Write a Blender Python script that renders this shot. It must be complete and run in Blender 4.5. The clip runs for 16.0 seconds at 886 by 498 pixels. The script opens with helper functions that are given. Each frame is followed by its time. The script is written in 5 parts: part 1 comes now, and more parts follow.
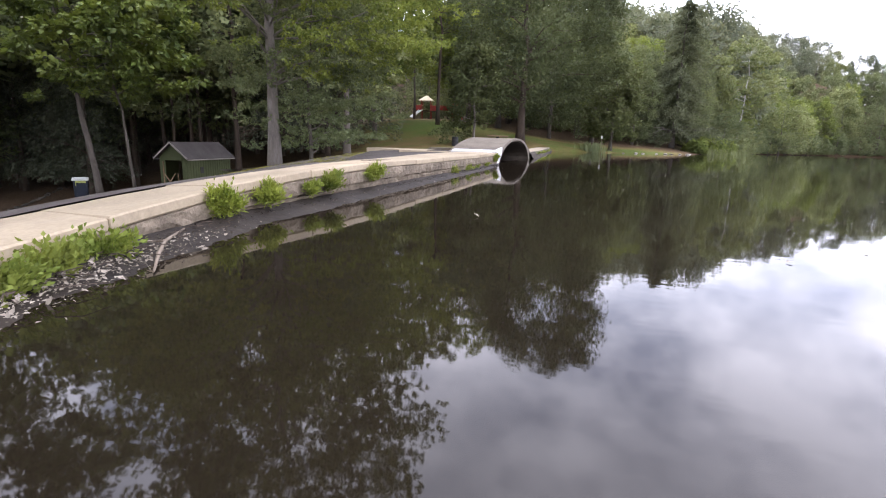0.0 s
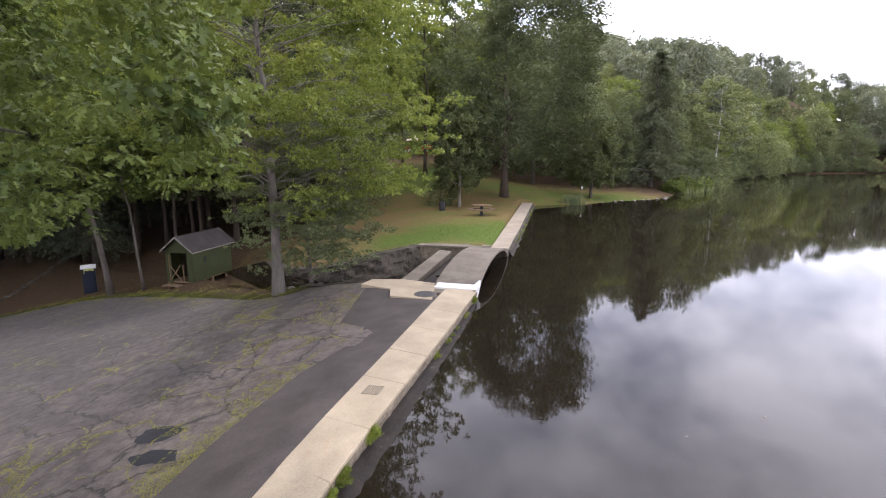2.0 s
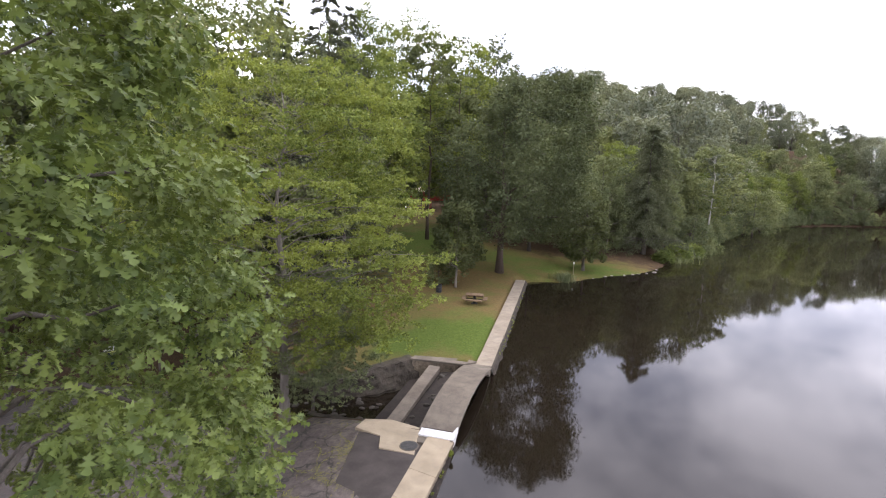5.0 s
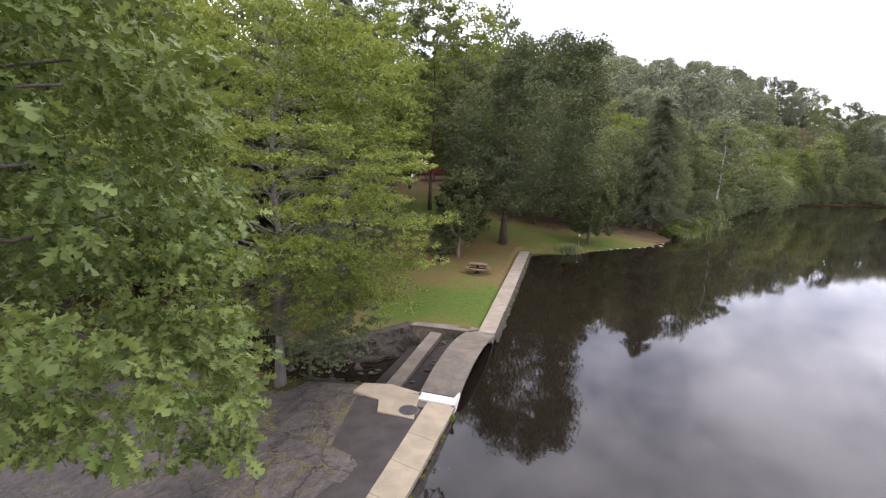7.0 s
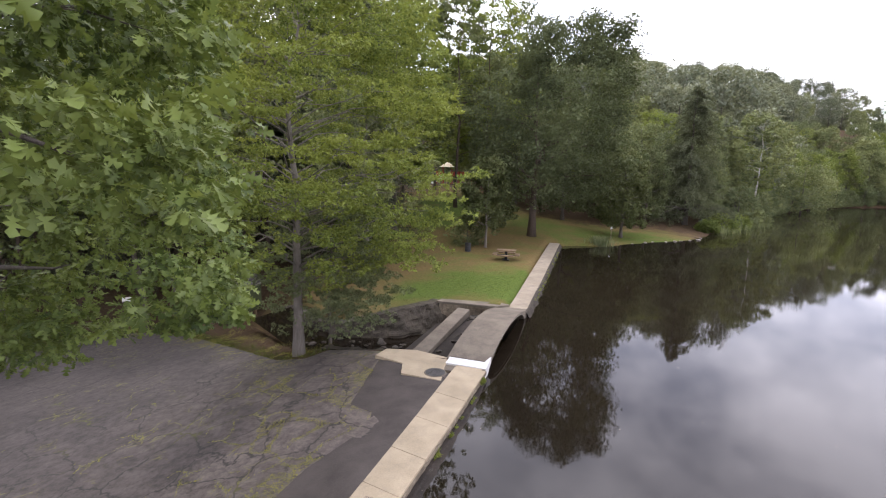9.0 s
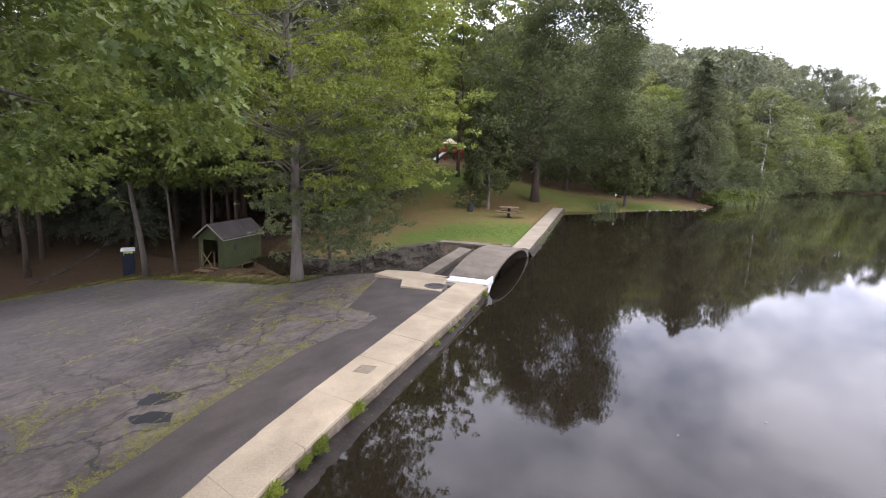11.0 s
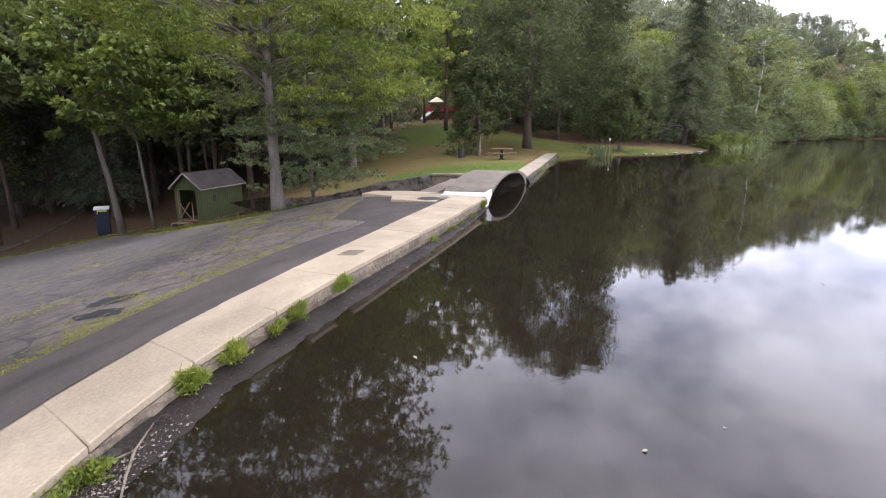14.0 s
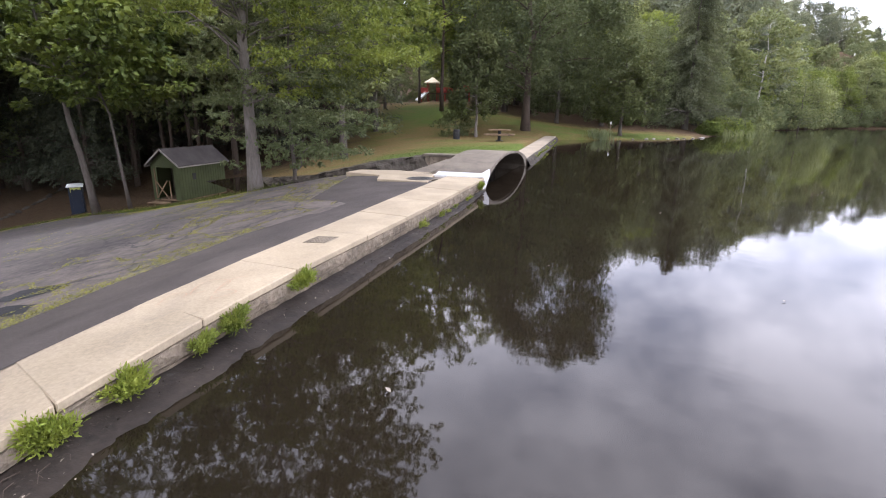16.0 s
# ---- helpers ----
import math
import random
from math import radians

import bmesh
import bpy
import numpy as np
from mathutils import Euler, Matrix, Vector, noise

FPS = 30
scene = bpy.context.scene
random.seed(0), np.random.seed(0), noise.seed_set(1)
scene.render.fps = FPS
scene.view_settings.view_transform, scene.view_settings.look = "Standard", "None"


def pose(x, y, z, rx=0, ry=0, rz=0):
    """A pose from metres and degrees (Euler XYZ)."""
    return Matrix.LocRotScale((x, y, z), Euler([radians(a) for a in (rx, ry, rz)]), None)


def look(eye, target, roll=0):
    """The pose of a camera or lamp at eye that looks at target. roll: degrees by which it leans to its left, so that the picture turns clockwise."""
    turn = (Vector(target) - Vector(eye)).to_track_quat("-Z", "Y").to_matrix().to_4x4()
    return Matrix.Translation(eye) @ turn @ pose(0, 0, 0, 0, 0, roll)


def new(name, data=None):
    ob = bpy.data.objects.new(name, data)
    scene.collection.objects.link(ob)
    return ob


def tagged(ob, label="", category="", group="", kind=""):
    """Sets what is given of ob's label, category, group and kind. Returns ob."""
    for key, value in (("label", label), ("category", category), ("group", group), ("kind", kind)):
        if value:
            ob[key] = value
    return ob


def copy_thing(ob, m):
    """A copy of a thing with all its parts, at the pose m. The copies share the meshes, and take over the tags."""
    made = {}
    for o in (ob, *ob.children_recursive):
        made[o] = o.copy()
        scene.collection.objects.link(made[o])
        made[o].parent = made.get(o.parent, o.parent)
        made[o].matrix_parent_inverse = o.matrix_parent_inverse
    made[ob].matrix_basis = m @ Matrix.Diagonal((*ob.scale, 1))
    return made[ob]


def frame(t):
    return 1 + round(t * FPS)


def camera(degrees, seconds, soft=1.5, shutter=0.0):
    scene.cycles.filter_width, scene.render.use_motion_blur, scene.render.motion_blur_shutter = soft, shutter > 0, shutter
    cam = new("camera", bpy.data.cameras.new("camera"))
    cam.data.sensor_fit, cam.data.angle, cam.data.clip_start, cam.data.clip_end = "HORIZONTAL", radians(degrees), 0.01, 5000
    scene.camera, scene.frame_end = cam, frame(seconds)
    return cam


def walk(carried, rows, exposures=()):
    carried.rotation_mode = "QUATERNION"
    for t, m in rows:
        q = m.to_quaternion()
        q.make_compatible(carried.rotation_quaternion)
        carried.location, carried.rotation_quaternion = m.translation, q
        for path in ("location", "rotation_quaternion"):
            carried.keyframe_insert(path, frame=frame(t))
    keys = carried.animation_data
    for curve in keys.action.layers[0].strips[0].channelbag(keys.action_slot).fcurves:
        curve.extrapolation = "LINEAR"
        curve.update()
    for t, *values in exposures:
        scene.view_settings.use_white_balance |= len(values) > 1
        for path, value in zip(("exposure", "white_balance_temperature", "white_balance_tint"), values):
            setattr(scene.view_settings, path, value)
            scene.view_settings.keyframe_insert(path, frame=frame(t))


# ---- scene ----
cam = camera(84.0, 16.0, soft=1.1)
PATH = [
    (0, (3.128, -6.635, 0.353), (2.587, -4.759, -0.077), 1.95),
    (0.5, (3.15, -6.646, 0.397), (2.588, -4.77, -0.009), 2.2),
    (1, (3.317, -6.907, 1.074), (2.799, -5.019, 0.665), 1.23),
    (1.5, (3.444, -7.368, 2.72), (2.921, -5.473, 2.351), 0.22),
    (2, (3.707, -7.992, 5.162), (3.19, -6.095, 4.795), 0.14),
    (2.5, (3.806, -8.361, 7.752), (3.288, -6.469, 7.363), 1.86),
    (3, (4.108, -9.116, 9.847), (3.583, -7.218, 9.494), 1.18),
    (3.5, (4.422, -9.78, 11.252), (3.896, -7.879, 10.921), 1.7),
    (4, (4.65, -10.162, 11.903), (4.113, -8.262, 11.588), 2.46),
    (6.5, (5.475, -9.999, 11.606), (4.926, -8.092, 11.355), 0.93),
    (7, (4.797, -9.094, 10.826), (4.253, -7.205, 10.455), 2.63),
    (7.5, (4.654, -8.603, 9.95), (4.048, -6.725, 9.621), 3.08),
    (8, (4.828, -8.486, 9.466), (4.212, -6.6, 9.215), -0.6),
    (8.5, (4.452, -7.96, 8.665), (3.813, -6.086, 8.383), 1.1),
    (11, (4.562, -7.866, 4.718), (3.91, -6.008, 4.369), 2.14),
    (11.5, (4.773, -7.625, 3.838), (4.199, -5.736, 3.516), 2.93),
    (12, (4.747, -7.709, 2.866), (4.182, -5.835, 2.452), 1.71),
    (12.5, (4.544, -7.509, 2.381), (3.922, -5.679, 1.868), 1.7),
    (13, (4.499, -7.435, 2.355), (3.9, -5.592, 1.859), 3.42),
    (13.5, (4.383, -7.25, 2.47), (3.801, -5.393, 2.008), 1.45),
    (14, (4.082, -6.713, 2.247), (3.471, -4.865, 1.787), -0.25),
    (14.5, (4.057, -6.397, 2.004), (3.472, -4.544, 1.533), 0.2),
    (15, (4.094, -6.022, 1.792), (3.548, -4.154, 1.331), 2.45),
    (15.5, (3.927, -5.541, 1.73), (3.392, -3.676, 1.247), 5.11),
    (16, (3.625, -5.101, 1.908), (3.042, -3.261, 1.387), 0.74),
]
walk(cam, [(t, look(eye, target, roll)) for t, eye, target, roll in PATH], [(0.0, 0.38, 6100, 20.0), (1.5, 0.26, 6200, 20.0), (2.5, -0.1, 6200, 20.0), (3.5, -0.1, 6300, 20.0), (8.5, -0.13, 6300, 20.0), (11.0, 0.07, 6200, 20.0), (16.0, 0.31, 6100, 20.0)])

# ---- light: a bright overcast sky with soft clouds ----
SUN_EL, SUN_AZ = 56.0, 300.0
world = bpy.data.worlds.new("overcast_sky")
scene.world = world
world.use_nodes = True
wn, wl = world.node_tree.nodes, world.node_tree.links
wn.clear()
w_out = wn.new("ShaderNodeOutputWorld")
w_bg = wn.new("ShaderNodeBackground")
w_sky = wn.new("ShaderNodeTexSky")
w_sky.sky_type = "NISHITA"
w_sky.sun_disc = False
w_sky.sun_elevation, w_sky.sun_rotation = radians(SUN_EL), radians(SUN_AZ)
w_co = wn.new("ShaderNodeTexCoord")
w_map = wn.new("ShaderNodeMapping")
w_map.inputs["Scale"].default_value = (1.0, 1.0, 1.6)
w_map.inputs["Location"].default_value = (0.35, 0.1, 0.0)
w_noise = wn.new("ShaderNodeTexNoise")
w_noise.inputs["Scale"].default_value = 2.6
w_noise.inputs["Detail"].default_value = 6.0
w_noise.inputs["Roughness"].default_value = 0.57
w_ramp = wn.new("ShaderNodeValToRGB")
w_ramp.color_ramp.elements[0].position, w_ramp.color_ramp.elements[0].color = 0.38, (0.42, 0.45, 0.53, 1)
w_ramp.color_ramp.elements[1].position, w_ramp.color_ramp.elements[1].color = 0.60, (1.2, 1.2, 1.24, 1)
w_skyk = wn.new("ShaderNodeVectorMath")
w_skyk.operation = "SCALE"
w_skyk.inputs["Scale"].default_value = 0.10
w_mix = wn.new("ShaderNodeMix")
w_mix.data_type = "RGBA"
w_mix.inputs["Factor"].default_value = 0.88
wl.new(w_co.outputs["Generated"], w_map.inputs["Vector"])
wl.new(w_map.outputs["Vector"], w_noise.inputs["Vector"])
wl.new(w_noise.outputs["Fac"], w_ramp.inputs["Fac"])
wl.new(w_sky.outputs["Color"], w_skyk.inputs[0])
wl.new(w_skyk.outputs["Vector"], w_mix.inputs["A"])
wl.new(w_ramp.outputs["Color"], w_mix.inputs["B"])
wl.new(w_mix.outputs["Result"], w_bg.inputs["Color"])
w_bg.inputs["Strength"].default_value = 3.8
wl.new(w_bg.outputs["Background"], w_out.inputs["Surface"])

sun_data = bpy.data.lights.new("sun", "SUN")
sun_data.energy, sun_data.angle, sun_data.color = 1.4, radians(14), (1.0, 0.95, 0.86)
sun = new("sun", sun_data)
sa, se = radians(SUN_AZ), radians(SUN_EL)
sun.matrix_world = look((0, 0, 60), (-60 * math.sin(sa) * math.cos(se), -60 * math.cos(sa) * math.cos(se), 60 - 60 * math.sin(se)))
scene.view_settings.exposure = 0.0


# ---- materials ----
def material(name, build):
    m = bpy.data.materials.new(name)
    m.use_nodes = True
    nt = m.node_tree
    nt.nodes.clear()
    out = nt.nodes.new("ShaderNodeOutputMaterial")
    bsdf = nt.nodes.new("ShaderNodeBsdfPrincipled")
    nt.links.new(bsdf.outputs["BSDF"], out.inputs["Surface"])
    build(nt, bsdf, out)
    return m


def node(nt, kind, **sets):
    n = nt.nodes.new("ShaderNode" + kind)
    for key, value in sets.items():
        n.inputs[key.replace("_", " ")].default_value = value
    return n


def coords(nt, scale=(1, 1, 1)):
    co = nt.nodes.new("ShaderNodeNewGeometry")
    mp = nt.nodes.new("ShaderNodeMapping")
    mp.inputs["Scale"].default_value = scale
    nt.links.new(co.outputs["Position"], mp.inputs["Vector"])
    return mp.outputs["Vector"]


def noise_fac(nt, vec, scale, detail=4.0, rough=0.55, distort=0.0):
    n = node(nt, "TexNoise", Scale=scale, Detail=detail, Roughness=rough, Distortion=distort)
    nt.links.new(vec, n.inputs["Vector"])
    return n.outputs["Fac"]


def ramp(nt, fac, stops):
    r = nt.nodes.new("ShaderNodeValToRGB")
    els = r.color_ramp.elements
    while len(els) < len(stops):
        els.new(0.5)
    for e, (p, c) in zip(els, stops):
        e.position, e.color = p, (*c, 1) if len(c) == 3 else c
    nt.links.new(fac, r.inputs["Fac"])
    return r.outputs["Color"]


def mix(nt, fac, a, b, mode="MIX"):
    m = nt.nodes.new("ShaderNodeMix")
    m.data_type, m.blend_type = "RGBA", mode
    for sock, v in (("Factor", fac), ("A", a), ("B", b)):
        if isinstance(v, (int, float)):
            m.inputs[sock].default_value = v
        elif isinstance(v, tuple):
            m.inputs[sock].default_value = (*v, 1)
        else:
            nt.links.new(v, m.inputs[sock])
    return m.outputs["Result"]


def bump(nt, bsdf, fac, strength=0.4, distance=0.02):
    b = node(nt, "Bump", Strength=strength, Distance=distance)
    nt.links.new(fac, b.inputs["Height"])
    nt.links.new(b.outputs["Normal"], bsdf.inputs["Normal"])


def surface(name, dark, light, big=0.4, small=12.0, rough=0.9, relief=0.4, depth=0.02, stain=None, amount=0.5, stretch=(1, 1, 1)):
    """A matt surface: grain, broad mottling, an optional stain colour, and relief."""
    def build(nt, bsdf, out):
        v = coords(nt, stretch)
        fine, broad = noise_fac(nt, v, small, 6.0, 0.65), noise_fac(nt, v, big, 4.0)
        c = mix(nt, 0.5, ramp(nt, fine, [(0.3, dark), (0.7, light)]), ramp(nt, broad, [(0.35, dark), (0.65, light)]))
        if stain:
            c = mix(nt, ramp(nt, noise_fac(nt, v, big * 2.7, 7.0, 0.7, 0.6), [(0.56 - 0.2 * amount, (0, 0, 0)), (0.72, (amount,) * 3)]), c, stain)
        nt.links.new(c, bsdf.inputs["Base Color"])
        bsdf.inputs["Roughness"].default_value = rough
        bsdf.inputs["Specular IOR Level"].default_value = 0.25
        bump(nt, bsdf, fine, relief, depth)
    return material(name, build)


def leafage(name, dark, light, tip, glow=0.35, big=0.25, gloss=0.3, relief=0.0):
    """Leaves: each leaf a little different, clumps lighter and darker, some light passing through."""
    dark, light, tip = ((r * 1.14, g * 1.12, b * 1.2) for r, g, b in (dark, light, tip))
    def build(nt, bsdf, out):
        geo = nt.nodes.new("ShaderNodeNewGeometry")
        each = geo.outputs["Random Per Island"]
        broad = noise_fac(nt, coords(nt), big, 3.0)
        c = mix(nt, ramp(nt, each, [(0.0, (0, 0, 0)), (1.0, (1, 1, 1))]), dark, light)
        c = mix(nt, ramp(nt, broad, [(0.4, (0, 0, 0)), (0.68, (0.75, 0.75, 0.75))]), c, tip)
        plant_tone = nt.nodes.new("ShaderNodeObjectInfo").outputs["Random"]
        c = mix(nt, 1.0, c, ramp(nt, plant_tone, [(0.0, (0.78, 0.79, 0.82)), (0.5, (0.98, 0.98, 0.98)), (1.0, (1.24, 1.2, 1.08))]), "MULTIPLY")
        nt.links.new(c, bsdf.inputs["Base Color"])
        bsdf.inputs["Roughness"].default_value = 0.45
        bsdf.inputs["Specular IOR Level"].default_value = gloss
        if relief:
            rough = noise_fac(nt, coords(nt), 2.6, 5.0, 0.7)
            c = mix(nt, ramp(nt, rough, [(0.4, (0, 0, 0)), (0.64, (1, 1, 1))]), tuple(q * 0.8 for q in dark), c)
            nt.links.new(c, bsdf.inputs["Base Color"])
            bump(nt, bsdf, rough, 1.0, relief)
        tr = nt.nodes.new("ShaderNodeBsdfTranslucent")
        nt.links.new(mix(nt, 1.0, c, (1.12, 1.05, 0.7), "MULTIPLY"), tr.inputs["Color"])
        sh = node(nt, "MixShader", Fac=glow)
        nt.links.new(bsdf.outputs["BSDF"], sh.inputs[1])
        nt.links.new(tr.outputs["BSDF"], sh.inputs[2])
        nt.links.new(sh.outputs["Shader"], out.inputs["Surface"])
    return material(name, build)


def build_ground(nt, bsdf, out):
    v = coords(nt)
    grass = ramp(nt, noise_fac(nt, v, 5.0, 6.0, 0.7), [(0.3, (0.046, 0.074, 0.012)), (0.7, (0.106, 0.14, 0.028))])
    litter = ramp(nt, noise_fac(nt, v, 4.0, 8.0, 0.75), [(0.3, (0.034, 0.022, 0.012)), (0.7, (0.092, 0.061, 0.034))])
    att = nt.nodes.new("ShaderNodeAttribute")
    att.attribute_name = "lawn"
    wob = noise_fac(nt, v, 0.55, 7.0, 0.7)
    m = nt.nodes.new("ShaderNodeMath")
    m.operation = "ADD"
    nt.links.new(att.outputs["Fac"], m.inputs[0])
    nt.links.new(wob, m.inputs[1])
    sel = ramp(nt, m.outputs["Value"], [(0.72, (0, 0, 0)), (1.05, (1, 1, 1))])
    dry = ramp(nt, noise_fac(nt, v, 6.0, 6.0, 0.75), [(0.3, (0.084, 0.058, 0.025)), (0.7, (0.196, 0.132, 0.054))])
    lushness = nt.nodes.new("ShaderNodeAttribute")
    lushness.attribute_name = "lush"
    m2 = nt.nodes.new("ShaderNodeMath")
    m2.operation = "ADD"
    nt.links.new(lushness.outputs["Fac"], m2.inputs[0])
    nt.links.new(noise_fac(nt, v, 0.3, 7.0, 0.65), m2.inputs[1])
    grass = mix(nt, ramp(nt, m2.outputs["Value"], [(0.62, (0.08, 0.08, 0.08)), (1.0, (1, 1, 1))]), dry, grass)
    nt.links.new(mix(nt, sel, litter, grass), bsdf.inputs["Base Color"])
    bsdf.inputs["Roughness"].default_value = 0.95
    bsdf.inputs["Specular IOR Level"].default_value = 0.1
    bump(nt, bsdf, noise_fac(nt, v, 18.0, 5.0, 0.7), 0.7, 0.06)


def build_water(nt, bsdf, out):
    v = coords(nt)
    bsdf.inputs["Base Color"].default_value = (0.012, 0.0088, 0.0056, 1)
    bsdf.inputs["Roughness"].default_value = 0.03
    bsdf.inputs["IOR"].default_value = 1.33
    bsdf.inputs["Specular IOR Level"].default_value = 0.5
    a, b = noise_fac(nt, coords(nt, (1.0, 1.7, 1.0)), 3.2, 3.0, 0.5, 0.4), noise_fac(nt, v, 0.35, 3.0, 0.5)
    h = nt.nodes.new("ShaderNodeMath")
    h.operation = "MULTIPLY"
    nt.links.new(a, h.inputs[0])
    nt.links.new(ramp(nt, b, [(0.4, (0.25,) * 3), (0.7, (1, 1, 1))]), h.inputs[1])
    bump(nt, bsdf, h.outputs["Value"], 0.055, 0.02)


def build_old_asphalt(nt, bsdf, out):
    v = coords(nt)
    fine = noise_fac(nt, v, 40.0, 5.0, 0.7)
    c = mix(nt, 0.55, ramp(nt, fine, [(0.3, (0.042, 0.036, 0.032)), (0.7, (0.108, 0.093, 0.083))]), ramp(nt, noise_fac(nt, v, 0.5, 6.0, 0.7), [(0.32, (0.046, 0.0385, 0.034)), (0.66, (0.122, 0.104, 0.091))]))
    c = mix(nt, 1.0, c, ramp(nt, noise_fac(nt, v, 2.8, 9.0, 0.82), [(0.38, (0.52, 0.515, 0.51)), (0.6, (1.3, 1.3, 1.3))]), "MULTIPLY")
    # tint rises with x, blurred by noise: darker left, paler by the path
    place = nt.nodes.new("ShaderNodeSeparateXYZ")
    nt.links.new(v, place.inputs[0])
    noisy_x = nt.nodes.new("ShaderNodeMath")
    noisy_x.operation = "MULTIPLY_ADD"
    nt.links.new(noise_fac(nt, v, 0.25, 5.0, 0.6), noisy_x.inputs[0])
    noisy_x.inputs[1].default_value = 14.0
    nt.links.new(place.outputs["X"], noisy_x.inputs[2])
    old = nt.nodes.new("ShaderNodeMapRange")
    nt.links.new(noisy_x.outputs["Value"], old.inputs["Value"])
    old.inputs["From Min"].default_value, old.inputs["From Max"].default_value = -7.0, 2.5
    c = mix(nt, 1.0, c, ramp(nt, old.outputs["Result"], [(0.0, (0.76, 0.74, 0.755)), (0.6, (1.03, 0.99, 0.98)), (1.0, (1.42, 1.36, 1.3))]), "MULTIPLY")
    warp = nt.nodes.new("ShaderNodeVectorMath")
    warp.operation = "MULTIPLY_ADD"
    n = node(nt, "TexNoise", Scale=1.4, Detail=4.0, Roughness=0.6)
    nt.links.new(v, n.inputs["Vector"])
    nt.links.new(n.outputs["Color"], warp.inputs[0])
    warp.inputs[1].default_value = (0.9, 0.9, 0.9)
    nt.links.new(v, warp.inputs[2])
    masks = []
    for scale, width in ((0.45, 0.02), (1.2, 0.03)):
        vo = node(nt, "TexVoronoi", Scale=scale)
        vo.feature = "DISTANCE_TO_EDGE"
        nt.links.new(warp.outputs["Vector"], vo.inputs["Vector"])
        masks.append(ramp(nt, vo.outputs["Distance"], [(width * 0.3, (1, 1, 1)), (width, (0, 0, 0))]))
    worn = ramp(nt, noise_fac(nt, v, 0.22, 3.0, 0.6), [(0.5, (0, 0, 0)), (0.66, (1, 1, 1))])
    crack = mix(nt, 1.0, masks[0], mix(nt, 1.0, masks[1], worn, "MULTIPLY"), "ADD")
    c = mix(nt, mix(nt, 1.0, crack, (0.85, 0.85, 0.85), "MULTIPLY"), c, (0.022, 0.02, 0.017))
    mossy = ramp(nt, noise_fac(nt, v, 0.33, 5.0, 0.65), [(0.55, (0, 0, 0)), (0.66, (0.8, 0.8, 0.8))])
    c = mix(nt, mix(nt, 1.0, mossy, mix(nt, 0.8, crack, ramp(nt, noise_fac(nt, v, 2.4, 8.0, 0.75), [(0.56, (0, 0, 0)), (0.66, (1, 1, 1))]), "ADD"), "MULTIPLY"), c, (0.12, 0.125, 0.02))
    vo = node(nt, "TexVoronoi", Scale=0.95)
    vo.feature = "DISTANCE_TO_EDGE"
    nt.links.new(warp.outputs["Vector"], vo.inputs["Vector"])
    seam = ramp(nt, vo.outputs["Distance"], [(0.012, (1, 1, 1)), (0.032, (0, 0, 0))])
    grown = ramp(nt, noise_fac(nt, v, 0.3, 6.0, 0.7), [(0.52, (0, 0, 0)), (0.6, (1, 1, 1))])
    c = mix(nt, mix(nt, 1.0, mix(nt, 1.0, seam, grown, "MULTIPLY"), ramp(nt, noise_fac(nt, v, 14.0, 4.0, 0.7), [(0.4, (0.15, 0.15, 0.15)), (0.6, (0.9, 0.9, 0.9))]), "MULTIPLY"), c, (0.19, 0.175, 0.03))
    nt.links.new(c, bsdf.inputs["Base Color"])
    bsdf.inputs["Roughness"].default_value = 0.72
    bsdf.inputs["Specular IOR Level"].default_value = 0.4
    rough_mix = mix(nt, 0.6, fine, noise_fac(nt, v, 6.0, 5.0, 0.75))
    bump(nt, bsdf, rough_mix, 0.5, 0.012)


def build_bark(nt, bsdf, out):
    v = coords(nt, (9, 9, 1.3))
    f = noise_fac(nt, v, 2.2, 6.0, 0.7, 0.5)
    c = mix(nt, 0.5, ramp(nt, f, [(0.3, (0.035, 0.028, 0.022)), (0.7, (0.17, 0.145, 0.12))]), ramp(nt, noise_fac(nt, coords(nt), 0.8), [(0.3, (0.06, 0.05, 0.04)), (0.7, (0.15, 0.13, 0.11))]))
    nt.links.new(c, bsdf.inputs["Base Color"])
    bsdf.inputs["Roughness"].default_value = 0.95
    bump(nt, bsdf, f, 0.9, 0.04)


GROUND = material("lawn_and_litter", build_ground)
WATER = material("pond_water", build_water)
OLD_ASPHALT = material("old_asphalt", build_old_asphalt)
NEW_ASPHALT = surface("newer_asphalt", (0.043, 0.036, 0.031), (0.098, 0.083, 0.072), 0.9, 30.0, 0.9, 0.7, 0.012)
PATCH_ASPHALT = surface("patch_asphalt", (0.018, 0.018, 0.02), (0.04, 0.04, 0.042), 1.0, 40.0, 0.85)
CONCRETE = surface("pale_concrete", (0.255, 0.207, 0.138), (0.475, 0.388, 0.266), 0.7, 28.0, 0.9, 0.25, 0.006, (0.22, 0.19, 0.15), 0.35)
FAR_CONCRETE = surface("worn_path_concrete", (0.21, 0.172, 0.122), (0.33, 0.28, 0.21), 0.6, 22.0, 0.92, 0.35, 0.01, (0.12, 0.105, 0.08), 0.5)
RUBBLE = surface("rubble_face", (0.015, 0.012, 0.009), (0.09, 0.074, 0.057), 1.3, 7.0, 0.95, 0.9, 0.06, (0.035, 0.036, 0.018), 0.55)
GREY_CONCRETE = surface("weathered_concrete", (0.1, 0.082, 0.062), (0.215, 0.182, 0.14), 0.8, 22.0, 0.92, 0.4, 0.012, (0.07, 0.062, 0.05), 0.5)
WALL_CONCRETE = surface("old_wall_concrete", (0.15, 0.118, 0.082), (0.36, 0.295, 0.215), 1.6, 14.0, 0.95, 1.0, 0.05, (0.045, 0.036, 0.027), 0.8)
